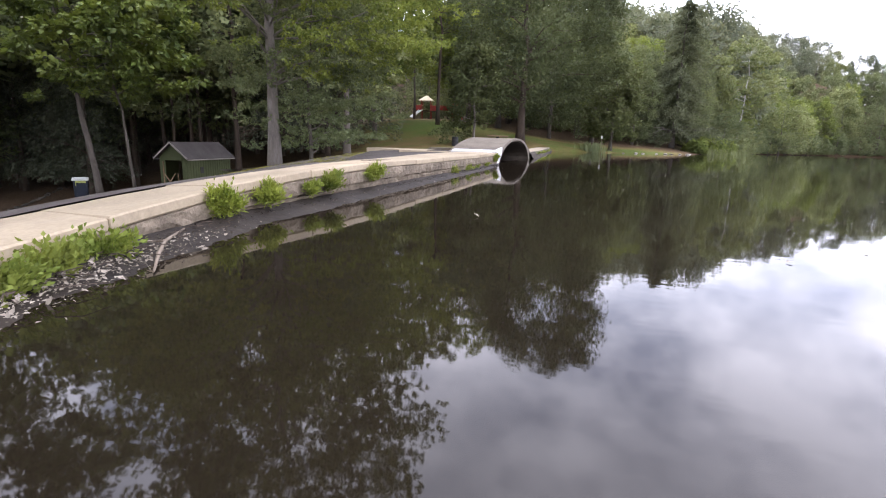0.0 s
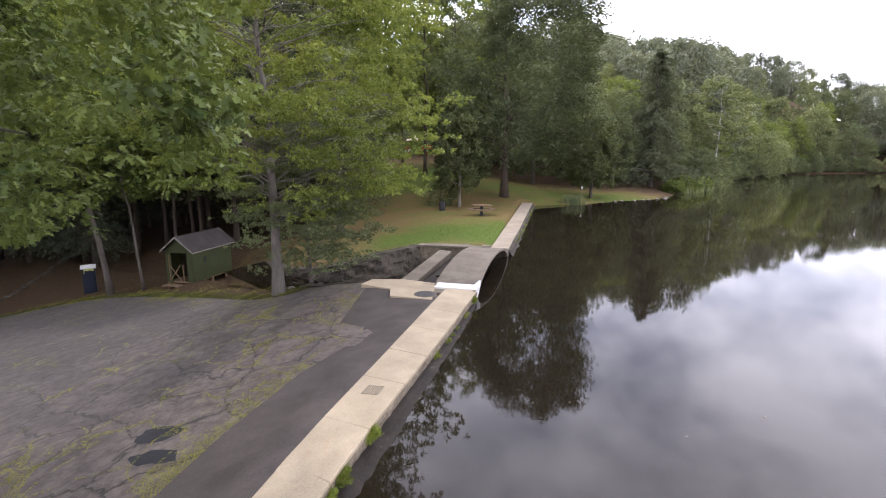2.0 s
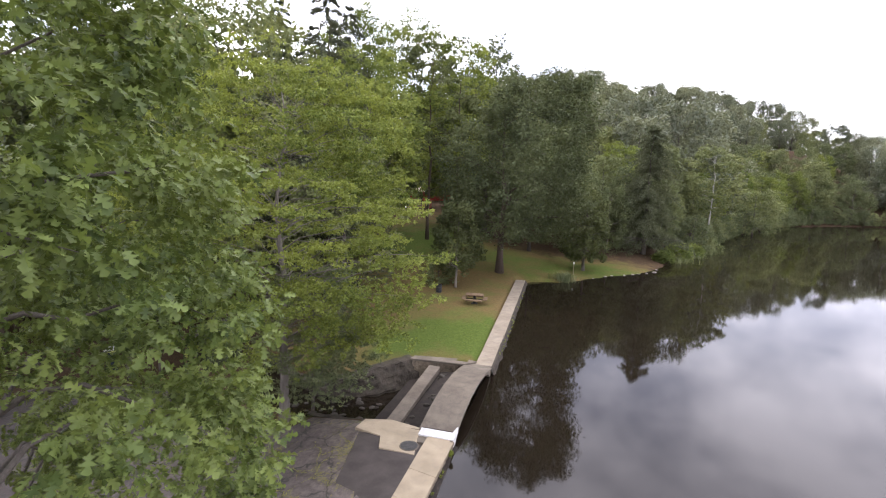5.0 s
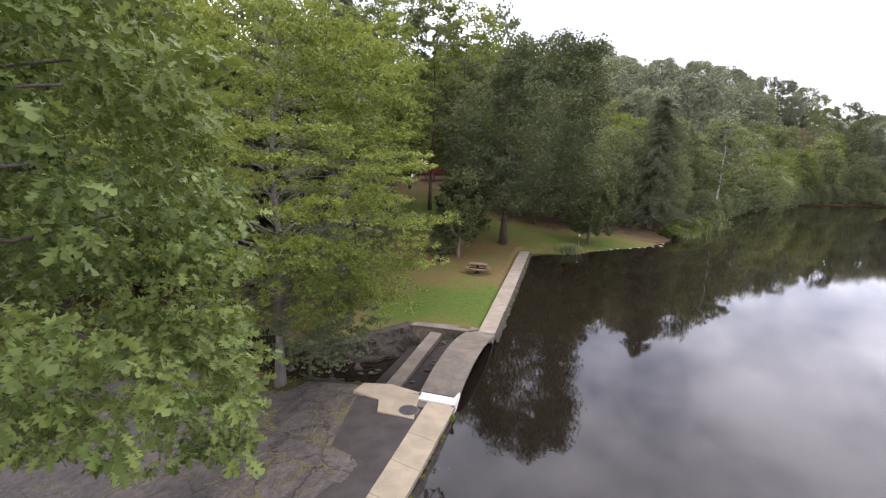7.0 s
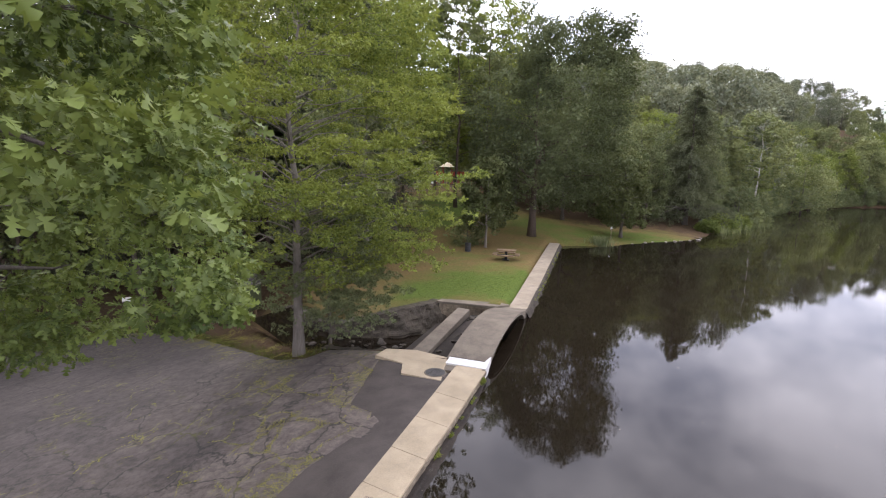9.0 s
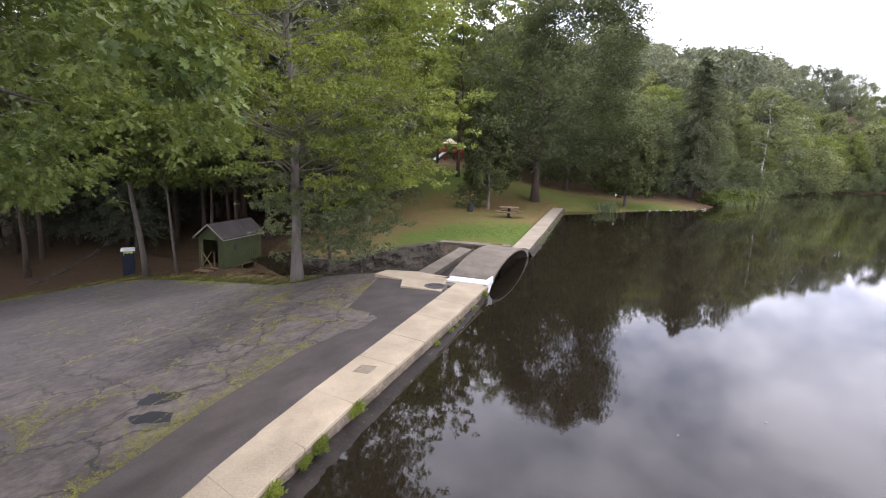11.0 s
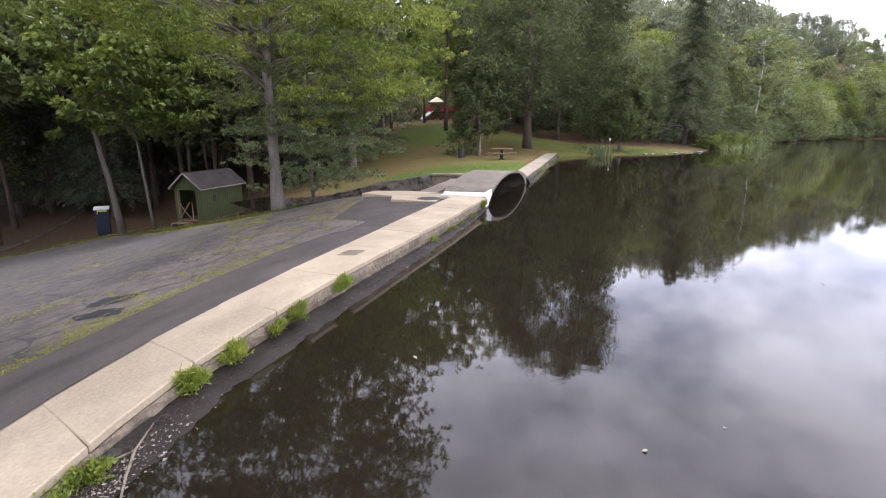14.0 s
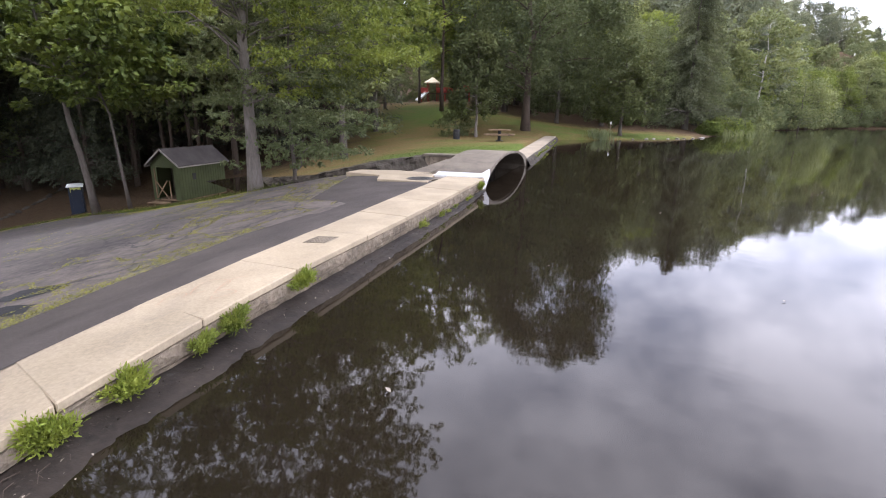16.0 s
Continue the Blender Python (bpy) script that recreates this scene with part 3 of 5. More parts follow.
for k, row in enumerate([(-5.1, 0.1, 0.55, 0.33, 0.4), (-4.35, -0.75, 0.62, 0.26, 0.8)]):
    tagged(sheet("asphalt_patch", blot(*row, k), lambda x, y: tarmac(x, y) + 0.02, PATCH_ASPHALT, 0.25), "nearly black tar patch on the grey asphalt", "asphalt patch", "tar patches")


# ---- footpath, dam wall ----
pavement = empty("pavement")
tagged(pavement, "pale concrete footpath of large slabs along the pond", "footpath", kind="structure")
JOINTS = [-22, -18, -14.5, -11.2, -8.9, -7.3, -5.75, -4.3, -3.0, -1.57, 0.03, 2.02, 3.73, 5.6, 7.5, 10.42]


def slab(y0, y1, off0, off1, top, thick, mat, parent, steps=3, name="slab", gap=0.006, skew=0.0, fall=0.0):
    """One slab of the path between two joints, following the edge."""
    bm = bmesh.new()
    rows = []
    for k in range(steps + 1):
        y = y0 + gap + (y1 - y0 - 2 * gap) * k / steps
        w = path_width(y)
        a, b = along_edge(y + skew, off0 if off0 is not None else -w), along_edge(y, off1)
        t = top + top_z(y)
        lo = t - fall * float(np.interp(y, [-1, 6], [1, 0]))
        rows.append([bm.verts.new((*a, lo)), bm.verts.new((*b, t)), bm.verts.new((*b, t - thick)), bm.verts.new((*a, lo - thick))])
    for r, s in zip(rows, rows[1:]):
        for i in range(4):
            bm.faces.new((r[i], r[(i + 1) % 4], s[(i + 1) % 4], s[i]))
    bm.faces.new(rows[0][::-1])
    bm.faces.new(rows[-1])
    bmesh.ops.recalc_face_normals(bm, faces=bm.faces)
    bmesh.ops.bevel(bm, geom=[e for e in bm.edges if not e.is_boundary and e.calc_face_angle(0) > 1.0], offset=0.012, segments=1, affect="EDGES")
    return part(name, bm, mat, parent)


tilt_rng = random.Random(5)
for a, b in zip(JOINTS, JOINTS[1:]):
    s = slab(a, b, None, 0.012, tilt_rng.uniform(-0.005, 0.005), 0.09, CONCRETE, pavement, 8, skew=float(np.interp(a, [-5, -0.5], [0.6, 0.3])), fall=0.10)
bed = []
for k in range(60):
    y = -13 + 22.9 * k / 59
    bed += [(*along_edge(y, -path_width(y) + 0.05), top_z(y) - 0.05 - 0.10 * float(np.interp(y, [-1, 6], [1, 0]))), (*along_edge(y, -0.02), top_z(y) - 0.05)]
piece("joint_bed", bed, [(2 * k, 2 * k + 1, 2 * k + 3, 2 * k + 2) for k in range(59)], JOINT, pavement).data.flip_normals()
# far part of the path, beyond the culvert
far_y = [19.95, 24.2, 27.8, 31.5, 35.3, 39.4, 44.2, 49.7]
for a, b in zip(far_y, far_y[1:]):
    slab(a, b, -1.15, 0.0, 0.0, 0.14, FAR_CONCRETE, pavement, 2)


def wall_strip(y0, y1, count, mat, profile, jitter, seed, name):
    """The face of the dam wall: a profile of (off, z) swept along the edge, roughened."""
    rng = random.Random(seed)
    verts, faces = [], []
    n = len(profile)
    for k in range(count + 1):
        y = y0 + (y1 - y0) * k / count
        for i, (off, z) in enumerate(profile):
            j = jitter if 0 < i < n - 1 else 0
            verts.append((*along_edge(y, off + rng.uniform(-j, j)), z + rng.uniform(-j, j) * 0.6 + top_z(y) * max(0.0, 1 + (z + 0.14) / 0.5 if z < -0.14 else 1.0)))
    for k in range(count):
        for i in range(n - 1):
            faces.append((k * n + i, k * n + i + 1, (k + 1) * n + i + 1, (k + 1) * n + i))
    return verts, faces


CAP = [(-0.3, -0.10), (-0.01, -0.095), (0.012, -0.10), (0.016, -0.17), (0.008, -0.25), (-0.02, -0.275), (-0.3, -0.28)]
COURSE = [(-0.3, -0.27), (-0.035, -0.275), (-0.02, -0.30), (-0.03, -0.36), (-0.02, -0.42), (-0.04, -0.455), (-0.3, -0.46)]
FOOT = [(-0.3, -0.45), (0.0, -0.455), (0.03, -0.48), (0.045, -0.56), (0.06, -0.75), (0.07, -1.9), (-0.9, -1.9)]
dam = empty("wall_dam")
tagged(dam, "old crumbling concrete dam wall in rough courses", "retaining wall", kind="structure")
for y0, y1 in ((-22, 10.5), (19.6, 49.7)):
    for i, prof in enumerate((CAP, COURSE, FOOT)):
        v, f = wall_strip(y0, y1, int((y1 - y0) / 0.16), WALL_CONCRETE, prof, 0.016, 11 + i, "course")
        ob = piece("course", v, f, WALL_CONCRETE if y0 < 0 else RUBBLE, dam)
        ob.data.flip_normals()
# broken lumps of the wall's foot
lump_rng = random.Random(8)


def rock_mesh(name, mat, seed, rough=0.22):
    bm = bmesh.new()
    bmesh.ops.create_icosphere(bm, subdivisions=2, radius=0.5)
    o = Vector((seed * 3.1, seed * 1.7, 0))
    for v in bm.verts:
        v.co *= 1 + rough * noise.noise(v.co * 2.2 + o) + 0.5 * rough * noise.noise(v.co * 5 + o)
        v.co.z *= 0.7
    me = bpy.data.meshes.new(name)
    bm.to_mesh(me)
    bm.free()
    me.materials.append(mat)
    return me


ROCKS = [rock_mesh("rock", PALE_STONE, k) for k in range(4)]
STONES = [rock_mesh("stone", STONE, k + 10) for k in range(4)]
for k in range(70):
    y = lump_rng.uniform(-5.5, 9.8)
    x, yy = along_edge(y, lump_rng.uniform(-0.02, 0.10))
    ob = child(new("stone", STONES[k % 4]), dam)
    s = lump_rng.uniform(0.08, 0.22)
    ob.matrix_world = pose(x, yy, lump_rng.uniform(-0.56, -0.40), 0, 0, lump_rng.uniform(0, 360)) @ Matrix.Diagonal((s, s * 1.7, s * 0.8, 1))

# mud bank at the wall's foot
rows = []
for k in range(420):
    y = -14 + 24.2 * k / 419
    wide = float(np.interp(y, [-14, -6, -4, -2.5, 0, 3, 7, 10.2], [0.44, 0.45, 0.44, 0.38, 0.35, 0.3, 0.24, 0.1]))
    wide *= 1 + 0.18 * noise.noise((y * 0.9, 3.0, 0.0)) + 0.07 * noise.noise((y * 3.1, 7.0, 0.0))
    prof = [(-0.1, -0.345), (0.05, -0.362), (0.11, -0.372), (wide * 0.4, -0.382), (wide * 0.55, -0.39), (wide * 0.7, -0.399), (wide * 0.85, -0.41), (wide * 1.0, -0.422), (wide * 1.2, -0.436), (wide * 1.7 + 0.25, -0.60)]
    rows.append([(*along_edge(y, o), z + 0.014 * noise.noise((y * 2.2, o * 5, 1.0)) + 0.010 * noise.noise((y * 7, o * 12, 4.0))) for o, z in prof])
n = len(rows[0])
mud = piece("ground", [p for r in rows for p in r], [(k * n + i, k * n + i + 1, (k + 1) * n + i + 1, (k + 1) * n + i) for k in range(len(rows) - 1) for i in range(n - 1)], MUD, smooth=True)
mud.data.flip_normals()
tagged(mud, "dark wet mud bank at the foot of the wall", "mud", kind="structure")

far_rows = []
for k in range(200):
    y = 19.75 + 30.2 * k / 199
    wide = 0.30 * (1 + 0.5 * noise.noise((y * 0.8, 1.0, 0.0)) + 0.3 * noise.noise((y * 2.9, 5.0, 0.0)))
    prof = [(-0.05, -0.10), (0.03, -0.12), (0.10 + 0.2 * wide, -0.2), (wide * 0.6, -0.3), (wide, -0.43), (wide + 0.5, -0.8)]
    far_rows.append([(*along_edge(y, o), z + 0.02 * noise.noise((y * 3, o * 8, 2.0))) for o, z in prof])
n = len(far_rows[0])
far_bank_ob = piece("ground", [p for r in far_rows for p in r], [(k * n + i, k * n + i + 1, (k + 1) * n + i + 1, (k + 1) * n + i) for k in range(len(far_rows) - 1) for i in range(n - 1)], RUBBLE, smooth=True)
far_bank_ob.data.flip_normals()
tagged(far_bank_ob, "crumbled dark stony edge under the far footpath", "bank", kind="structure")

# ---- pad with manhole ----
pad = empty("pavement")
tagged(pad, "pale concrete pad stepping out from the footpath", "concrete pad", kind="structure")


def plate(name, poly, top, thick, mat, parent, label="", bevel=0.012):
    bm = bmesh.new()
    f = bm.faces.new([bm.verts.new((x, y, top - thick)) for x, y in poly])
    up = bmesh.ops.extrude_face_region(bm, geom=[f])
    bmesh.ops.translate(bm, verts=[v for v in up["geom"] if isinstance(v, bmesh.types.BMVert)], vec=(0, 0, thick))
    bmesh.ops.recalc_face_normals(bm, faces=bm.faces)
    if bevel:
        bmesh.ops.bevel(bm, geom=[e for e in bm.edges if e.calc_face_angle(0) > 0.6], offset=bevel, segments=1, affect="EDGES")
    return part(name, bm, mat, parent, label)


plate("slab", [(-1.27, 8.75), (-1.6, 10.12), (-1.72, 11.05), (-3.35, 11.35), (-4.62, 11.0), (-4.72, 10.08), (-3.3, 9.75), (-2.95, 8.8)], 0.018, 0.18, CONCRETE, pad)
manhole = empty("manhole_cover", pose(-1.72, 9.35, 0.018))
tagged(manhole, "round dark cast iron manhole cover in the pad", "manhole cover")
bm = bmesh.new()
bmesh.ops.create_cone(bm, cap_ends=True, segments=36, radius1=0.44, radius2=0.43, depth=0.016, matrix=pose(0, 0, 0.006))
part("cover_rim", bm, GREY_CONCRETE, manhole)
bm = bmesh.new()
bmesh.ops.create_cone(bm, cap_ends=True, segments=36, radius1=0.39, radius2=0.385, depth=0.02, matrix=pose(0, 0, 0.011))
part("lid", bm, IRON, manhole)
for i in range(5):
    part("rib", boxes(((0.62 - 0.1 * abs(i - 2), 0.02, 0.008), pose(0, (i - 2) * 0.12, 0.024), 0)), IRON, manhole)

# iron grate and chalk marks on the path
grate = empty("drain_grate", pose(-0.55, 1.6, -0.025, 0, -3.1, 0))
tagged(grate, "small worn grey grate set in the path", "grate")
part("rim", boxes(((0.4, 0.02, 0.008), pose(0, 0.2, 0), 0), ((0.4, 0.02, 0.008), pose(0, -0.2, 0), 0), ((0.02, 0.42, 0.008), pose(0.19, 0, 0), 0), ((0.02, 0.42, 0.008), pose(-0.19, 0, 0), 0)), FAR_CONCRETE, grate)
for i in range(7):
    part("bar", boxes(((0.018, 0.38, 0.006), pose(-0.15 + 0.05 * i, 0, 0.0), 0)), GREY_CONCRETE, grate)
for loops in (((-0.66, -0.72, 0.16, 0.26, 0, 330), (-0.4, -0.62, 0.12, 0.3, 90, 300)), ((-0.28, -0.95, 0.1, 0.16, 200, 500),), ((-0.8, -1.15, 0.07, 0.2, 20, 250),)):
    for cx, cy, rx, ry, a0, a1 in loops:
        v = []
        for k in range(25):
            a = radians(a0 + (a1 - a0) * k / 24)
            for w in (-0.007, 0.007):
                px, py = cx + (rx + w) * math.cos(a) + 0.05 * math.sin(2 * a), cy + (ry + w) * math.sin(a)
                v.append((px, py, top_z(py) + 0.012 - 0.10 * float(np.interp(py, [-1, 6], [1, 0])) * (0.05 - px) / 1.15))
        tagged(piece("chalk_mark", v, [(2 * k, 2 * k + 1, 2 * k + 3, 2 * k + 2) for k in range(24)], CHALK), "faint reddish chalk scrawl on the concrete path", "chalk mark", "chalk marks")

# ---- culvert: an arched concrete deck over the outlet ----
culvert = empty("culvert", pose(0, 15.6, WATER_Z))
tagged(culvert, "low arched concrete culvert with a white-painted end", "culvert")


def deck_z(y):
    return max(0.54 * (1 - abs((y - 15.2) / 4.45) ** 2.0), 0.0 if y < 15 else -0.13)


def arch_shell(x0, x1, y0, y1, outer, inner, mat, name, label="", count=40):
    v, f = [], []
    for k in range(count + 1):
        y = y0 + (y1 - y0) * k / count
        for x in (x0, x1):
            v += [(x, y, outer(y)), (x, y, inner(y))]
    for k in range(count):
        a, b = 4 * k, 4 * k + 4
        f += [(a, a + 2, b + 2, b), (a + 1, b + 1, b + 3, a + 3), (a, b, b + 1, a + 1), (a + 2, a + 3, b + 3, b + 2)]
    f += [(0, 1, 3, 2), (4 * count, 4 * count + 2, 4 * count + 3, 4 * count + 1)]
    ob = piece(name, v, f, mat, culvert, label)
    ob.matrix_parent_inverse = culvert.matrix_world.inverted()
    bm = bmesh.new()
    bm.from_mesh(ob.data)
    bmesh.ops.recalc_face_normals(bm, faces=bm.faces)
    bm.to_mesh(ob.data)
    bm.free()
    return ob


def soffit(y):
    t = min(1.0, abs((y - 15.15) / 4.38))
    return -0.62 + 1.085 * max(0.0, 1 - t * t) ** 0.5


arch_shell(-1.72, -0.06, 11.1, 20.55, deck_z, lambda y: min(deck_z(y) - 0.12, soffit(y) + 0.02), GREY_CONCRETE, "deck")
arch_shell(-0.09, 0.03, 10.3, 20.4, lambda y: deck_z(y) + 0.012, lambda y: min(deck_z(y) - 0.02, soffit(y)), GREY_CONCRETE, "arch_rim")
arch_shell(-1.78, -1.66, 10.9, 20.4, lambda y: deck_z(y) + 0.006, lambda y: min(deck_z(y) - 0.02, soffit(y)), GREY_CONCRETE, "arch_rim")
for y0, y1, z in ((9.9, 10.7, -0.02), (19.8, 20.7, -0.16)):
    ob = part("abutment", boxes(((1.66, y1 - y0, 1.8), pose(-0.86, (y0 + y1) / 2, z - 0.92), 0.02)), GREY_CONCRETE, culvert)
    ob.matrix_parent_inverse = culvert.matrix_world.inverted()
# wall added under the deck to block light from the basin side
arch_shell(-1.62, -1.48, 10.75, 19.6, lambda y: soffit(y) - 0.03, lambda y: -1.9, RUBBLE, "inner_wall")
arch_shell(-1.68, 0.02, 10.44, 11.0, lambda y: deck_z(y) + 0.03, lambda y: deck_z(y) - 0.06, WHITE_PAINT, "painted_band", "white-painted concrete band", 8)
v, f = [], []
for k in range(9):
    y = 10.45 + 0.95 * k / 8
    low = max(soffit(y) + 0.01, -0.36)
    v += [(0.036, y, deck_z(y) + 0.034), (0.036, y, min(deck_z(y) - 0.02, low)), (-0.30 * (1 - k / 8) - 0.02, y, deck_z(y) + 0.036)]
for k in range(8):
    f += [(3 * k, 3 * k + 1, 3 * k + 4, 3 * k + 3), (3 * k, 3 * k + 3, 3 * k + 5, 3 * k + 2)]
ob = piece("painted_edge", v, f, WHITE_PAINT, culvert, "white-painted end of the arch")
ob.matrix_parent_inverse = culvert.matrix_world.inverted()

# ---- outlet basin: walls, ledge, floor ----
basin = empty("wall_basin")
tagged(basin, "rough stone and concrete walls round the outlet basin", "retaining wall", kind="structure")
part("soil_fill", boxes(((1.5, 8.6, 0.7), pose(-2.5, 15.5, -0.95, 0, -4, 0), 0.05)), MUD, basin, "dark silt and leaf debris in the trough")
part("floor_slab", boxes(((3.6, 9.2, 0.2), pose(-3.4, 15.5, -1.36), 0)), MUD, basin)
part("ledge", boxes(((0.75, 8.4, 1.0), pose(-3.62, 15.4, -0.82, 1.0, 4, 1), 0.05)), GREY_CONCRETE, basin, "worn concrete ledge across the basin")
plate("coping", [(-5.45, 19.7), (-5.35, 20.35), (-1.7, 20.95), (-1.1, 20.75), (-1.75, 20.0)], -0.02, 0.14, GREY_CONCRETE, basin)
part("end_wall", boxes(((3.7, 0.35, 1.3), pose(-3.5, 20.2, -0.72, 0, 0, 9), 0.03)), WALL_CONCRETE, basin)
part("near_wall", boxes(((3.1, 0.3, 1.3), pose(-3.1, 11.1, -0.82, 0, 0, -3), 0.03)), WALL_CONCRETE, basin)


def rubble_face(line, tops, base, batters, parent, seed, back=0.9):
    """A rough stone-faced wall along a line, leaning back, lumpy, with a ragged top."""
    pts = [Vector(p) for p in line]
    lens = [0.0]
    for a, b in zip(pts, pts[1:]):
        lens.append(lens[-1] + (b - a).length)
    cols, levels = int(lens[-1] / 0.11), 16
    v = []
    for k in range(cols + 1):
        s = lens[-1] * k / cols
        x, y, top, batter = (float(np.interp(s, lens, q)) for q in ([p.x for p in pts], [p.y for p in pts], tops, batters))
        x1, y1 = float(np.interp(s + 0.2, lens, [p.x for p in pts])), float(np.interp(s + 0.2, lens, [p.y for p in pts]))
        x0, y0 = float(np.interp(s - 0.2, lens, [p.x for p in pts])), float(np.interp(s - 0.2, lens, [p.y for p in pts]))
        nrm = Vector((-(y1 - y0), x1 - x0)).normalized()
        top += 0.06 * noise.noise((s * 2.2, seed, 0))
        v.append((x - nrm.x * back, y - nrm.y * back, top - 0.06))
        for q in range(levels + 1):
            t = q / levels
            z = top + (base - top) * t
            cell = noise.cell(Vector((s * 2.1 + 0.5 * (int(z * 4.5) % 2), z * 4.5, seed)))
            off = batter * t + 0.10 * cell + 0.12 * noise.noise((s * 1.3, z * 2.0, seed)) + 0.05 * noise.noise((s * 5, z * 7, seed))
            v.append((x + nrm.x * off, y + nrm.y * off, z + 0.02 * noise.noise((s * 4, z * 5, seed + 3))))
    n = levels + 2
    f = [(k * n + i, k * n + i + 1, (k + 1) * n + i + 1, (k + 1) * n + i) for k in range(cols) for i in range(n - 1)]
    return piece("stone_face", v, f, RUBBLE, parent)


rubble_face([(-5.2, 20.1), (-7.3, 17.6), (-9.6, 15.9), (-13.0, 17.0), (-17.0, 20.6)], [-0.1, -0.36, -0.92, -1.35, -1.9], -2.0, [0.9, 1.5, 0.6, 0.4, 0.4], basin, 1.0)
rubble_face([(-8.4, 12.05), (-6.4, 11.6), (-4.6, 11.35)], [-0.72, -0.42, -0.14], -2.0, [0.25, 0.25, 0.25], basin, 5.0, 0.3)
srng = random.Random(21)
for k in range(46):
    t = srng.uniform(0, 1)
    ob = child(new("stone", STONES[k % 4]), basin)
    s = srng.uniform(0.12, 0.42)
    x, y = (-2.6 + srng.uniform(-0.5, 0.5), srng.uniform(11.8, 19.5)) if k < 18 else (-5.4 - 6 * t + srng.uniform(-0.6, 0.6), 14.6 + srng.uniform(-1.2, 1.4))
    ob.matrix_world = pose(x, y, -0.6 if k < 18 else -1.6, srng.uniform(-20, 20), srng.uniform(-20, 20), srng.uniform(0, 360)) @ Matrix.Diagonal((s * 1.3, s, s * 0.7, 1))
creek = sheet("water", [(-3.9, 11.6), (-3.9, 19.6), (-5.2, 19.8), (-7.4, 17.2), (-9.6, 15.6), (-13, 16.6), (-16, 19.6), (-16.5, 16.2), (-12.2, 13.6), (-8.2, 12.2)], lambda x, y: np.full(len(x), -1.62), WATER, 1.0)
tagged(creek, "dark shallow creek water below the culvert", "creek", kind="structure")


# ---- trees ----
KITE = [(0.0, 0.0, 0.0), (-0.32, 0.45, 0.10), (0.0, 1.0, -0.05), (0.32, 0.45, 0.10)]
FROND = [(0.0, 0.0, 0.0), (-0.16, 0.5, 0.05), (0.0, 1.0, -0.12), (0.16, 0.5, 0.05)]
KITE_FACES = [(0, 2, 1), (0, 3, 2)]
OAK_LEAF = [(0.0, 0.0, 0.0), (0.05, 0.2, 0.0), (0.27, 0.27, 0.05), (0.07, 0.4, 0.02), (0.40, 0.60, 0.09), (0.08, 0.62, 0.02), (0.24, 0.88, 0.05), (0.0, 1.0, -0.08), (-0.24, 0.88, 0.05), (-0.08, 0.62, 0.02), (-0.40, 0.60, 0.09), (-0.07, 0.4, 0.02), (-0.27, 0.27, 0.05), (-0.05, 0.2, 0.0)]
OAK_FACES = [(0, 1, 13), (1, 2, 3), (11, 12, 13), (1, 3, 11, 13), (3, 4, 5), (9, 10, 11), (3, 5, 9, 11), (5, 6, 7), (7, 8, 9), (5, 7, 9)]


def leaf_mesh(name, where, aim, size, mat, rng, droop=0.3, flat=0.6, shape=KITE, shape_faces=KITE_FACES, facing=None):
    """One mesh of many leaves at the places given, growing outwards along aim, each turned and sized a little differently; facing rounds the shading of a clump."""
    n = len(where)
    d = aim + rng.normal(0, 0.55, (n, 3))
    d[:, 2] -= droop
    d /= np.linalg.norm(d, axis=1)[:, None] + 1e-9
    up = rng.normal(0, 1 - flat, (n, 3)) + (0, 0, flat)
    side = np.cross(d, up)
    side /= np.linalg.norm(side, axis=1)[:, None] + 1e-9
    up = np.cross(side, d)
    if facing is not None:
        turned = np.where((up * facing).sum(1) < 0, -1.0, 1.0)[:, None]
        side, up = side * turned, up * turned
    s = size * rng.uniform(0.65, 1.25, n)
    base = np.array(shape)
    v = where[:, None, :] + s[:, None, None] * (base[None, :, 0, None] * side[:, None, :] + base[None, :, 1, None] * d[:, None, :] + base[None, :, 2, None] * up[:, None, :])
    k = len(base)
    me = bpy.data.meshes.new(name)
    loops, starts, totals = [], [], []
    at = 0
    for f in shape_faces:
        loops += f
        starts.append(at)
        totals.append(len(f))
        at += len(f)
    loops, starts, totals = np.array(loops), np.array(starts), np.array(totals)
    me.vertices.add(n * k)
    me.vertices.foreach_set("co", v.reshape(-1).astype(np.float32))
    me.loops.add(n * at)
    me.loops.foreach_set("vertex_index", (np.arange(n)[:, None] * k + loops[None]).reshape(-1).astype(np.int32))
    me.polygons.add(n * len(totals))
    me.polygons.foreach_set("loop_start", (np.arange(n)[:, None] * at + starts[None]).reshape(-1).astype(np.int32))
    me.materials.append(mat)
    me.update(calc_edges=True)
    me.validate()
    if facing is not None:
        soft = 0.75 * facing + 0.45 * up
        soft /= np.linalg.norm(soft, axis=1)[:, None] + 1e-9
        me.normals_split_custom_set_from_vertices(np.repeat(soft, k, axis=0))
    return me


def clump_points(centres, radii, each, rng, flat=0.45):
    """Leaf places in flattened clumps, more of them near each clump's skin."""
    n = len(centres)
    d = rng.normal(0, 1, (n, each, 3))
    d /= np.linalg.norm(d, axis=2)[..., None]
    r = rng.uniform(0.25, 1.0, (n, each, 1)) ** 0.6
    off = d * r * radii[:, None, None] * np.array([1, 1, flat])
    return (centres[:, None, :] + off).reshape(-1, 3), (d * np.array([1, 1, 0.5])).reshape(-1, 3)


